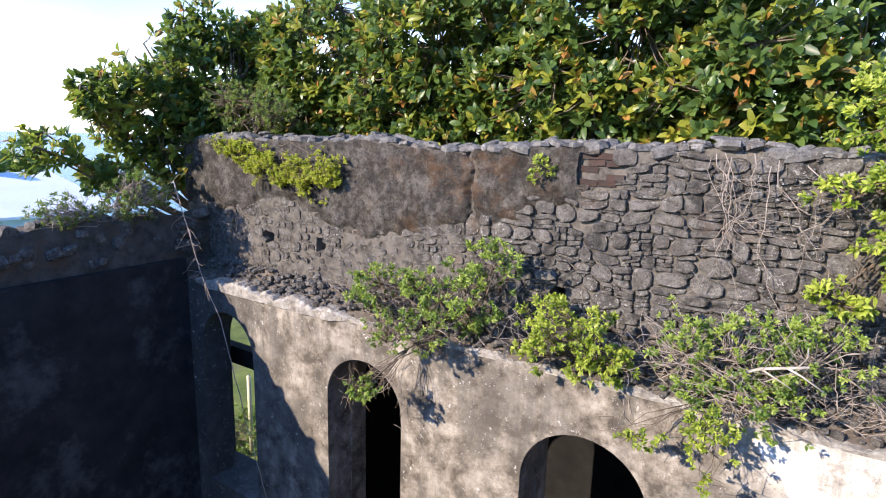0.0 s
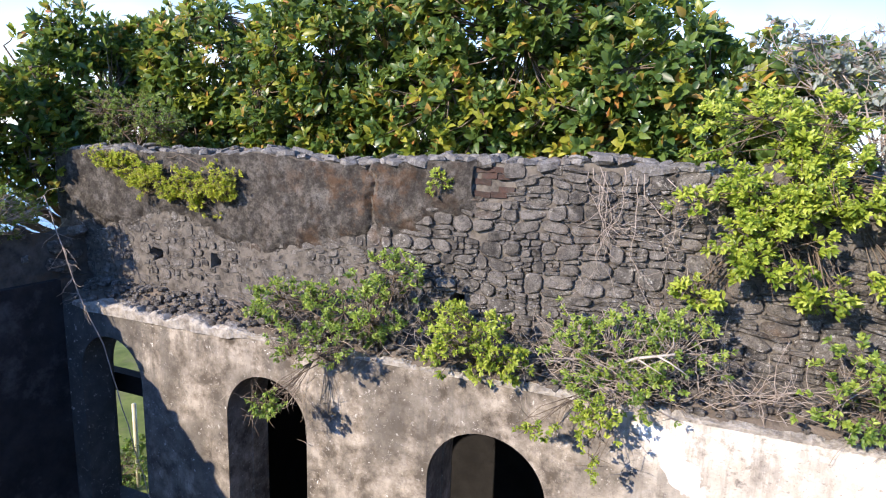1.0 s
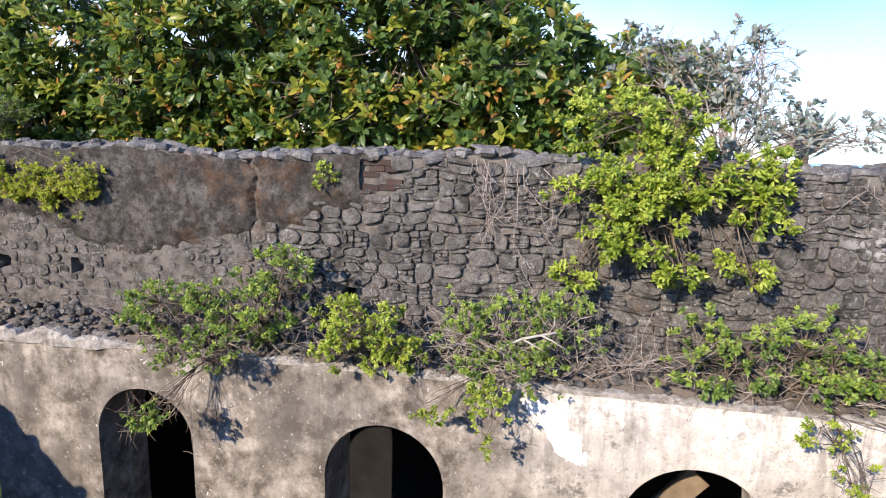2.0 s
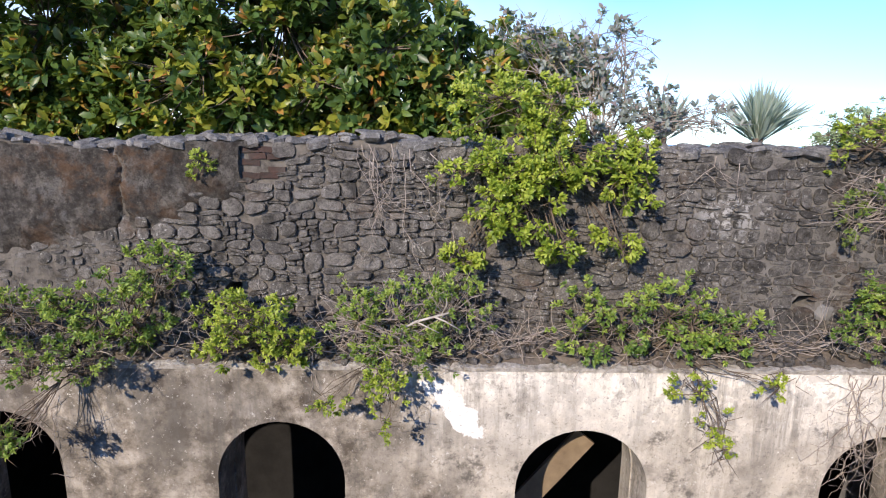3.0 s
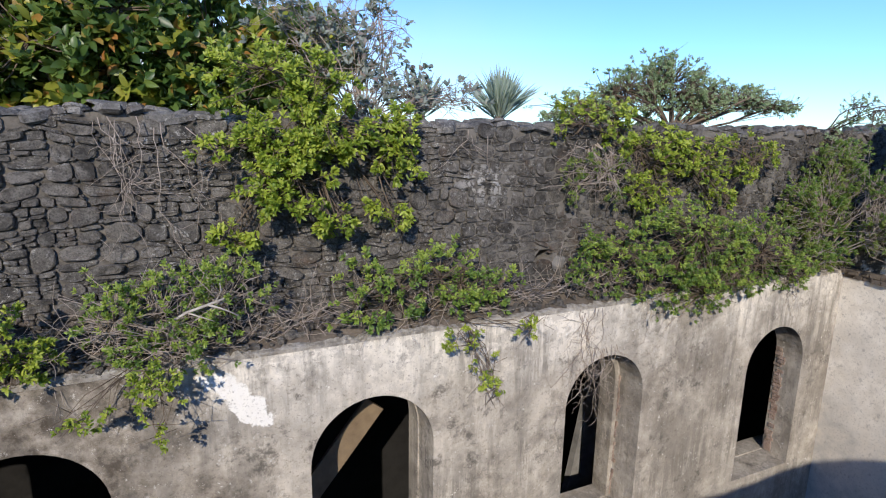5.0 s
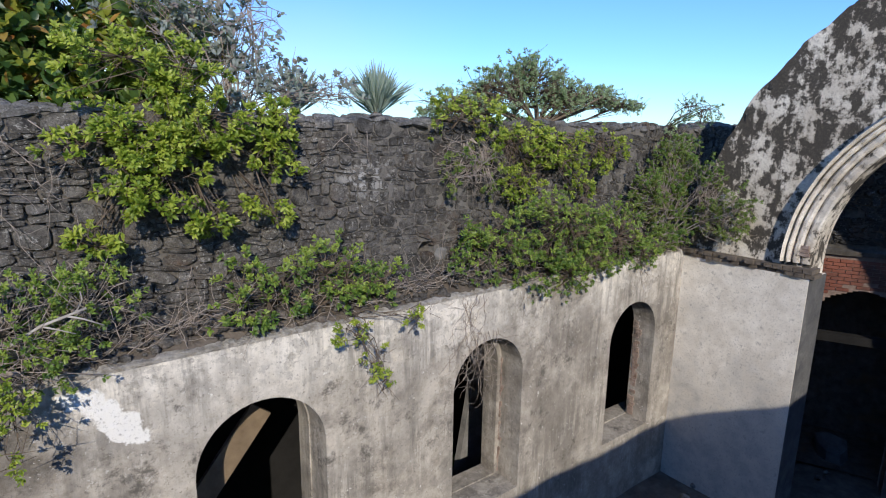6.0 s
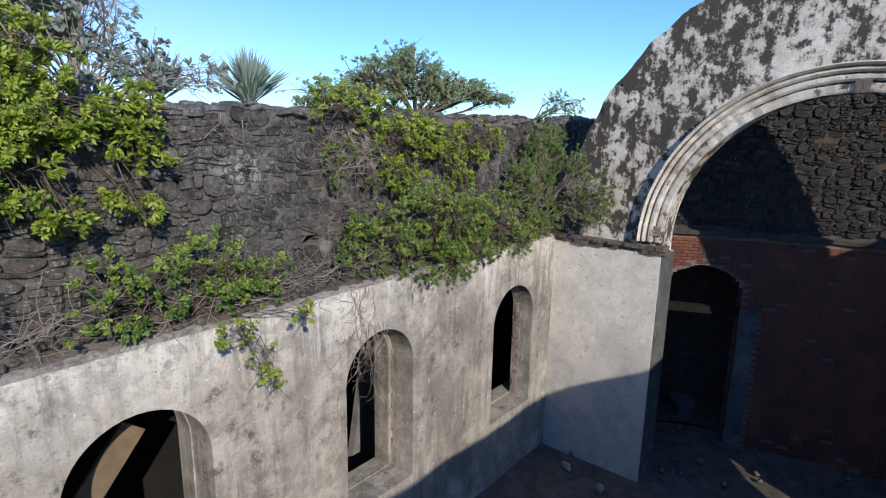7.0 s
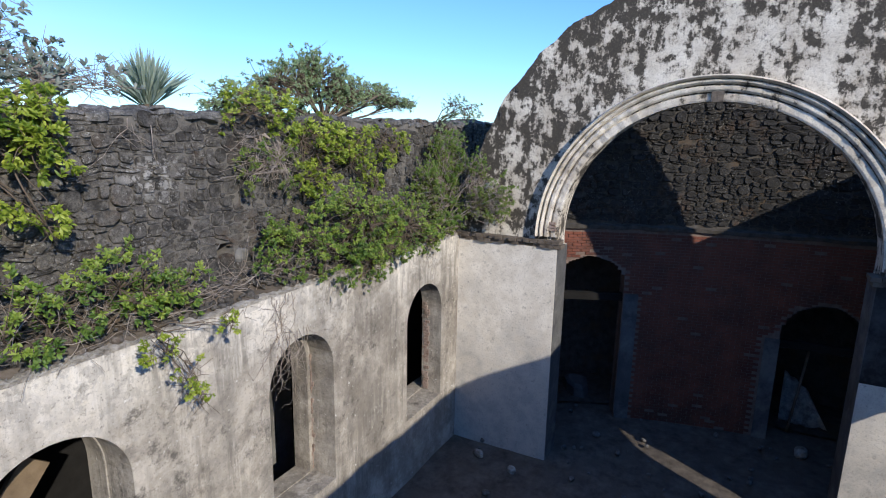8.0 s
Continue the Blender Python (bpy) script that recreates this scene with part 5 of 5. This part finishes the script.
def house():
    ob = thing("house", "low pale blue house with a white roof by the sea", "house", (-34, 10.5, -0.2))
    g = Geo()
    g.box((-4, -5, 0), (4, 5, 4.85))
    part("wall", g, BLUE, ob, "pale blue painted wall")
    g = Geo()
    x0, x1, y0, y1, e, t = -4.5, 4.5, -5.5, 5.5, 4.853, 6.6
    g.add([(x0, y0, e), (x1, y0, e), (x1, y1, e), (x0, y1, e), (x0, y0, e + .12), (x1, y0, e + .12), (x1, y1, e + .12), (x0, y1, e + .12), (0, y0 + 2.5, t), (0, y1 - 1.2, t)],
          [(3, 2, 1, 0), (0, 1, 5, 4), (1, 2, 6, 5), (2, 3, 7, 6), (3, 0, 4, 7), (4, 5, 8), (5, 6, 9, 8), (6, 7, 9), (7, 4, 8, 9)])
    roof = part("roof", g, ROOF, ob, "white painted roof")
    g = Geo()
    g.box((-0.3, 1.5, 6.3), (0.2, 2.0, 7.1))
    part("chimney", g, BRICK, roof, "small brick chimney")
    for y in (-3, 0, 3):
        win = thing("window", "", "")
        win.parent = ob
        g = Geo()
        g.box((3.98, y - 0.55, 2.2), (4.05, y + 0.55, 3.6))
        part("frame", g, ROOF, win)
        g = Geo()
        g.box((4.03, y - 0.45, 2.3), (4.06, y + 0.45, 3.5))
        part("pane", g, mottled("dark_glass", (0.02, 0.03, 0.04), (0.03, 0.045, 0.06), 1.0, 0.15), win)


house()
shrub("far_tree", "rounded dark tree beyond the house", "tree", (-58, 21, -3.5), [((-58, 21, 4.2), (3.0, 3.5, 2.2)), ((-58, 17.5, 3.0), (2.0, 2.5, 1.8))], OLIVELEAF, 6, 0.6, 0.3, 8, 72, stem=0.15)

# ---- ledge: rubble bed, loose stones, broken plaster lip ----
ledge = thing("ledge_north", "sloping rubble ledge along the nave wall", "ledge", (0, NORTH, LEDGE), kind="structure")
g = Geo()
nu, nv = 260, 8
for i in range(nu + 1):
    x = -10.4 + 20.3 * i / nu
    for j in range(nv + 1):
        v = j / nv
        y = 0.012 + 0.64 * v + fuzz((x, 0, 2), 4.0, 0.03) * (v < 0.1)
        z = 0.004 + 0.30 * v ** 1.3 + (fuzz((x, y * 2, 0), 3.2, 0.07) + fuzz((x, y, 5), 9.0, 0.03)) * min(1, v * 6)
        g.v.append((x, y, z))
for i in range(nu):
    for j in range(nv):
        a = i * (nv + 1) + j
        g.f.append((a, a + nv + 1, a + nv + 2, a + 1))
part("rubble_bed", g, EARTH, ledge, "crumbled earth and mortar", True)
g, r = Geo(), random.Random(81)
for _ in range(1500):
    x, v = r.uniform(-10, 9.7), r.random() ** 0.8
    s = r.uniform(0.03, 0.07) + 0.09 * r.random() ** 3
    lump(g, r, (x, 0.05 + 0.5 * v, 0.02 + 0.26 * v + s * 0.15), (s * r.uniform(1, 1.7), s, s * r.uniform(0.45, 0.8)))
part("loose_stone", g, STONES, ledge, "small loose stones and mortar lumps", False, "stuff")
g = Geo()
nu = 520
for i in range(nu + 1):
    x = -9.75 + 19.3 * i / nu
    big = max(0.0, min(1.0, (-6.2 - x) * 3)) * max(0.0, min(1.0, (x + 9.7) * 3))
    h = 0.03 + 0.10 * big + (0.03 + 0.05 * big) * noise.noise(Vector((x * 5.0, 0, 3))) + 0.02 * noise.noise(Vector((x * 19.0, 0, 1)))
    d = -0.012 - 0.03 * big * (1 + noise.noise(Vector((x * 4, 5, 3)))) + 0.014 * noise.noise(Vector((x * 13, 2, 3)))
    wide = 0.10 + 0.10 * big + 0.06 * noise.noise(Vector((x * 3.3, 1, 9)))
    gap = noise.noise(Vector((x * 2.4, 8, 1))) + 0.4 * noise.noise(Vector((x * 11.0, 8, 1)))
    h = max(h * min(1.0, max(0.1, 0.75 + 1.6 * gap)), 0.008) + 0.012 * noise.noise(Vector((x * 31.0, 0, 1)))
    g.v += [(x, d, -0.03 - 0.05 * big), (x, d - 0.006, h * 0.6), (x, d + 0.025, h), (x, d + wide, h * 0.9 + 0.01), (x, d + wide + 0.02, -0.02)]
for i in range(nu):
    for j in range(4):
        a = i * 5 + j
        g.f.append((a, a + 5, a + 6, a + 1))
part("broken_lip", g, CHALK, ledge, "broken white plaster along the edge")

# coping of the upper wall
g, r = Geo(), random.Random(83)
x = -10.7
while x < 15:
    s = r.uniform(0.08, 0.34)
    z = top_at(x + s / 2) - LEDGE
    if r.random() < 0.6:
        lump(g, r, (x + s / 2, 0.2 + r.uniform(-0.1, 0.2), z + r.uniform(0.03, 0.08)), (s * 1.1, r.uniform(0.15, 0.3), r.uniform(0.03, 0.08)))
    lump(g, r, (x + s / 2, 0.10 + r.uniform(-0.05, 0.08), z), (s * 1.25, r.uniform(0.24, 0.36), r.uniform(0.06, 0.13)))
    lump(g, r, (x + s / 2, 0.42 + r.uniform(-0.08, 0.08), z + 0.02), (s * 1.25, r.uniform(0.25, 0.4), r.uniform(0.06, 0.14)))
    x += s * 0.92
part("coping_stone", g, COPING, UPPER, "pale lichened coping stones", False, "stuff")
g, r = Geo(), random.Random(84)
y = -3.6
while y < 7.6:
    s = r.uniform(0.12, 0.35)
    for _ in range(3):
        lump(g, r, (-0.14 + r.uniform(-0.3, 0.05), y - MIDY, 6.5 - FLOOR + r.uniform(-0.05, 0.65)), (0.2, s, r.uniform(0.1, 0.22)))
    y += s * 0.6
part("coping_stone", g, STONES, WEST_WALL, "dark coping stones", False, "stuff")

# debris behind the apse doors
def at_apse(u, d, z):
    p, _w = bend(u, d)
    return (p.x, p.y, z)


ob = thing("leaning_sheet", "crumpled pale sheet leaning behind the doorway", "sheet", at_apse(6.7, 0.95, FLOOR + 0.1))
g = Geo()
for i in range(13):
    for j in range(11):
        u, v = i / 12, j / 10
        g.v.append((0.25 * v + 0.06 * math.sin(u * 9 + v * 4), 0.55 - 1.1 * u * (0.55 + 0.45 * (1 - v)), 1.35 * v * (1 - 0.35 * u) + 0.03 * math.sin(u * 17)))
for i in range(12):
    for j in range(10):
        a = i * 11 + j
        g.f.append((a, a + 11, a + 12, a + 1))
sheet = part("sheet", g, CHALK, ob, "", True)
sheet.modifiers.new("thick", "SOLIDIFY").thickness = 0.012
ob = thing("leaning_pole", "thin pale pole leaning in the doorway", "pole", at_apse(6.3, 0.45, FLOOR + 0.08))
g = Geo()
g.tube([(0, 0, 0), (0.02, -0.1, 1.0), (0.05, -0.22, 2.3)], 0.035, 0.03, 7)
part("shaft", g, WOOD, ob, "", True)
ob = thing("rubble_block", "broken dark grey block lying in the doorway", "stone", at_apse(1.3, 1.2, FLOOR + 0.3))
g = Geo()
lump(g, random.Random(5), (0, 0, 0), (0.8, 0.6, 0.5), 8)
part("block", g, DARKGREY, ob)

# rubble on the nave floor
g, r = Geo(), random.Random(85)
for _ in range(260):
    x, y, s = r.uniform(-9.5, 13), r.uniform(-2.8, 6.8), r.uniform(0.04, 0.16)
    lump(g, r, (x, y, FLOOR + 0.06 + s * 0.1), (s * 1.3, s, s * 0.6))
tagged(part("floor_rubble", g, COPING, None, "", True), "scattered stones and mortar lumps on the floor", "rubble", kind="stuff")
for c, s in (((9.1, 6.1, FLOOR + 0.08), (0.3, 0.2, 0.14)), ((8.9, 5.2, FLOOR + 0.06), (0.22, 0.18, 0.12)), ((12.9, -0.6, FLOOR + 0.12), (0.5, 0.3, 0.25))):
    g = Geo()
    lump(g, r, (0, 0, 0), s, 9)
    ob = tagged(part("fallen_stone", g, CHALK, None, "", True), "pale fallen block of masonry on the earth floor", "stone", group="fallen blocks")
    ob.location = c

# ---- the stones of the rubble walls ----
def area(poly):
    return abs(sum(p[0] * q[1] - q[0] * p[1] for p, q in zip(poly, poly[1:] + poly[:1]))) / 2


def boulder(r, poly, gap, proud):
    """Vertices and faces of a stone that fills a cell: u, v about its middle and d, the depth (out of the wall is negative)."""
    cu, cv = sum(p[0] for p in poly) / len(poly), sum(p[1] for p in poly) / len(poly)
    size = math.sqrt(area(poly))
    k = max(0.3, 1 - gap / size * 2)
    ring = [((p[0] - cu) * k, (p[1] - cv) * k) for p in poly]
    proud = min(proud, 0.7 * size)
    n, tu, tv = len(ring), r.uniform(-.15, .15), r.uniform(-.2, .2)
    v = [(u, w, 0.07) for u, w in ring]
    v += [(u * 0.98, w * 0.98, -proud * 0.6 + (u * tu + w * tv) * 0.7) for u, w in ring]
    v += [(u * 0.86 + r.uniform(-.008, .008), w * 0.86 + r.uniform(-.008, .008), -proud + u * tu + w * tv + r.uniform(-.008, .008)) for u, w in ring]
    f = []
    for j in range(2):
        for i in range(n):
            i2 = (i + 1) % n
            f.append((j * n + i, j * n + i2, (j + 1) * n + i2, (j + 1) * n + i))
    f.append(tuple(2 * n + i for i in range(n)))
    return cu, cv, v, f


def coat(x, z):
    """Where the render still covers the stones: above 0."""
    edge = 7.28 + 0.12 * math.sin(x * 1.3) + fuzz((x, 0, z), 1.7, 0.28) + fuzz((x, 0, z), 6, 0.10)
    edge += max(0, x + 4.3) * 0.62
    return z - edge if x < -2.95 else -1


r = random.Random(91)
def pebble(r, u0, u1, low, high, power):
    """A rounded block that fills the slot between u0, u1 and the two bed lines."""
    out, n, lean = [], 12, r.uniform(-0.13, 0.13)
    for k in range(n):
        a = 2 * math.pi * (k + 0.5) / n
        c, t = math.cos(a), math.sin(a)
        x = math.copysign(abs(c) ** power, c) * r.uniform(0.93, 1.0)
        y = math.copysign(abs(t) ** power, t) * r.uniform(0.92, 1.0)
        u = (u0 + u1) / 2 + x * (u1 - u0) / 2
        v0, v1 = low(u), high(u)
        out.append((u, (v0 + v1) / 2 + y * (v1 - v0) / 2 + lean * (u - (u0 + u1) / 2)))
    return out


def bed(v, k):
    return lambda u: v + fuzz((u, k * 3.1, 0), 0.7, 0.08) + fuzz((u, k * 5.3, 4), 2.6, 0.055) + fuzz((u, k * 2.3, 7), 6.5, 0.028)


def between(a, b, f):
    return lambda u: a(u) + (b(u) - a(u)) * f


def masonry(r, u0, u1, v0, v1, size):
    """Cells of rubble laid in rough courses: rounded blocks, flat slivers stacked between and chips in the gaps."""
    out, v, k = [], v0, 0
    while v < v1:
        thin = k % 2 == 1 and r.random() < 0.8
        tall = r.uniform(0.045, 0.08) if thin else r.uniform(0.14, 0.235)
        low, high = bed(v, k), bed(v + tall, k + 1)
        u = u0 + r.uniform(0, 0.1)
        while u < u1:
            s = size(u)
            if thin:
                w = r.uniform(0.1, 0.34) * s
                if r.random() < 0.93:
                    out.append(pebble(r, u, u + w, low, high, r.uniform(0.3, 0.55)))
            else:
                w = r.uniform(0.17, 0.4) * s
                pick = r.random()
                if pick < 0.74:
                    f0, f1 = r.choice(((0, 1), (0, 1), (0, 0.74), (0.27, 1)))
                    out.append(pebble(r, u, u + w, between(low, high, f0), between(low, high, f1), r.uniform(0.6, 0.95)))
                    if f1 < 1:
                        out.append(pebble(r, u, u + w, between(low, high, 0.77), high, 0.45))
                    if f0 > 0:
                        out.append(pebble(r, u, u + w, low, between(low, high, 0.24), 0.45))
                    for f in (0.08, 0.92):
                        if r.random() < 0.7:
                            q = r.uniform(0.018, 0.045)
                            out.append(pebble(r, u + w - q, u + w + q, between(low, high, max(0, f - 0.14)), between(low, high, min(1, f + 0.14)), 0.8))
                else:
                    n = r.choice((2, 3, 3, 4)) if s > 0.85 else 2
                    cuts = [0] + sorted(min(0.95, max(0.05, (q + 1) / n + r.uniform(-0.08, 0.08))) for q in range(n - 1)) + [1]
                    for a, b in zip(cuts, cuts[1:]):
                        split = u + w * r.uniform(0.35, 0.65)
                        for x0, x1 in (((u, split), (split, u + w)) if r.random() < 0.4 else ((u, u + w),)):
                            out.append(pebble(r, x0, x1, between(low, high, a), between(low, high, b), r.uniform(0.35, 0.6)))
            u += w
        v += tall
        k += 1
    return out


rubble = [c for c in masonry(r, -10.5, 15.5, LEDGE + 0.02, 8.6, lambda u: 0.92 if -4.4 < u < 2.2 else 0.74) if area(c) > 0.0006]
near, rest = [], Geo()
for c in rubble:
    cu, cv = sum(p[0] for p in c) / len(c), sum(p[1] for p in c) / len(c)
    if coat(cu, cv) > 0.14 or cv > top_at(cu) - 0.03 or cv < LEDGE + 0.08:
        continue
    if any(abs(cu - hx) < hr + 0.05 and abs(cv - hz) < hr + 0.03 for hx, hz, hr in HOLES):
        continue
    if abs(cu + 2.95) < 0.24 and 8.05 < cv < 8.4:
        continue
    near.append((abs(cu + 1.0) - 1.5 * min(0.1, area(c)), cu, c))
near.sort(key=lambda q: q[0])
for k, (_d, x, c) in enumerate(near):
    flush = x < -4.4
    cu, cv, vs, fs = boulder(r, c, 0.0025 if not flush else 0.007, (r.uniform(0.0, 0.038) if x < 2.0 else r.uniform(-0.008, 0.02)) if not flush else r.uniform(-0.012, 0.012))
    if k < 300:
        g = Geo()
        g.add([(a, d, b) for a, b, d in vs], fs)
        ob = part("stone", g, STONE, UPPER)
        ob.location = (cu, 0, cv - LEDGE)
    else:
        rest.add([(cu + a, d, cv - LEDGE + b) for a, b, d in vs], fs)
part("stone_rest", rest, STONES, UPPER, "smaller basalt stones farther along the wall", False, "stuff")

# one pale block beside a putlog hole
g = Geo()
lump(g, random.Random(94), (0, 0, 0), (0.3, 0.12, 0.2), 9)
ob = part("stone", g, CEMENT, UPPER, "pale smooth block")
ob.location = (3.78, 0.01, 6.52 - LEDGE)

# what is left of the render on the west half, cracked in two
g = Geo()
st = 0.03
nu, nv = int(7.9 / st), int(2.0 / st)
index = {}


def spot(i, j):
    if (i, j) not in index:
        x, z = -10.7 + i * st, 6.65 + j * st
        x, z = x + fuzz((x, 1, z), 11.0, 0.03), z + fuzz((x, 7, z), 11.0, 0.03)
        c = max(-1.0, min(1.0, coat(x, z) / 0.22))
        crack = math.exp(-((x + 4.58 + fuzz((0, 0, z), 4, 0.10) + fuzz((0, 0, z), 14, 0.03)) / 0.035) ** 2) if z > 7.0 else 0
        d = 0.005 - 0.055 * c + 0.09 * crack + fuzz((x, 0, z), 2.2, 0.03) + fuzz((x, 3, z), 9.0, 0.014)
        index[(i, j)] = len(g.v)
        g.v.append((x, d, min(z, top_at(x) - 0.01) - LEDGE))
    return index[(i, j)]


for i in range(nu):
    for j in range(nv):
        x, z = -10.7 + (i + .5) * st, 6.65 + (j + .5) * st
        if coat(x, z) > -0.2 and z < top_at(x) and not (abs(x + 2.95) < 0.24 and 8.06 < z < 8.42):
            g.f.append((spot(i, j), spot(i + 1, j), spot(i + 1, j + 1), spot(i, j + 1)))
part("render_coat", g, RENDER, UPPER, "dark weathered render, rust-stained along a crack", True)

# a patch of red brick filling near the top
r = random.Random(92)
g = Geo()
g.box((-0.1, -0.012, -0.033), (0.1, 0.04, 0.033))
me = g.mesh("brick", OLDBRICK)
for row in range(5):
    for k in range(2):
        if r.random() < 0.3:
            continue
        ob = new("brick", me)
        ob.parent = UPPER
        ob.location = (-3.08 + k * 0.207 + (row % 2) * 0.09 + r.uniform(-.012, .012), 0.012 + r.uniform(-.012, .008), 8.09 - LEDGE + row * 0.073 + r.uniform(-.006, .006))
        ob.rotation_euler = (r.uniform(-.12, .12), r.uniform(-.09, .09), r.uniform(-.12, .12))

# apse: bricks below, rubble above
r = random.Random(93)
g = Geo()
g.box((-0.108, -0.02, -0.031), (0.108, 0.03, 0.031))
me = g.mesh("brick", BRICK)
rest, made = Geo(), 0
row = 0
z = FLOOR + 0.05
while z < 5.92:
    u = 0.12 + (row % 2) * 0.115
    while u < APSE_LONG - 0.1:
        solid = all(not (d0 - 0.08 < u < d1 + 0.08 and z < h - 0.72 + 0.78 * math.sqrt(max(0, 1 - ((u - (d0 + d1) / 2) / ((d1 - d0) / 2 + 0.08)) ** 2))) for d0, d1, h in DOORS)
        jamb = (2.0 < u < 2.5 and z < 4.35) or (5.4 < u < 5.9 and z < 3.55)
        if solid and not jamb and r.random() < 0.985:
            p, w = bend(u)
            out = r.uniform(-0.006, 0.008)
            turn = math.atan2(w.y, w.x)
            if z > 4.0 and u < 5.0 and made < 300:
                ob = new("brick", me)
                ob.parent = APSE
                ob.matrix_basis = Matrix.Translation((p.x - APSE.location.x, p.y - APSE.location.y, z - FLOOR)) @ Matrix.Rotation(turn, 4, "Z")
                made += 1
            else:
                n2 = Vector((-w.y, w.x))
                vs = []
                for dz in (-0.031, 0.031):
                    for du, dd in ((-0.108, -0.02 + out), (0.108, -0.02 + out), (0.108, 0.03), (-0.108, 0.03)):
                        q = p + w * du + n2 * dd
                        vs.append((q.x - APSE.location.x, q.y - APSE.location.y, z + dz - FLOOR))
                rest.add(vs, [(0, 1, 5, 4), (1, 2, 6, 5), (3, 0, 4, 7), (4, 5, 6, 7), (3, 2, 1, 0)])
        u += 0.23
    z += 0.075
    row += 1
part("brick_rest", rest, BRICK, APSE, "red bricks of the apse", False, "stuff")

rest = Geo()
for c in masonry(r, 0.1, APSE_LONG, 6.15, 9.5, lambda u: 0.95):
    cu, cv, vs, fs = boulder(r, c, 0.003, r.uniform(0.02, 0.07))
    if not 0.1 < cu < APSE_LONG - 0.1:
        continue
    p, w = bend(cu)
    n2 = Vector((-w.y, w.x))
    rest.add([((p + w * a + n2 * (d + 0.06)).x - APSE.location.x, (p + w * a + n2 * (d + 0.06)).y - APSE.location.y, cv + b - FLOOR) for a, b, d in vs], fs)
# Shade of the apse is put into this darker stone colour.
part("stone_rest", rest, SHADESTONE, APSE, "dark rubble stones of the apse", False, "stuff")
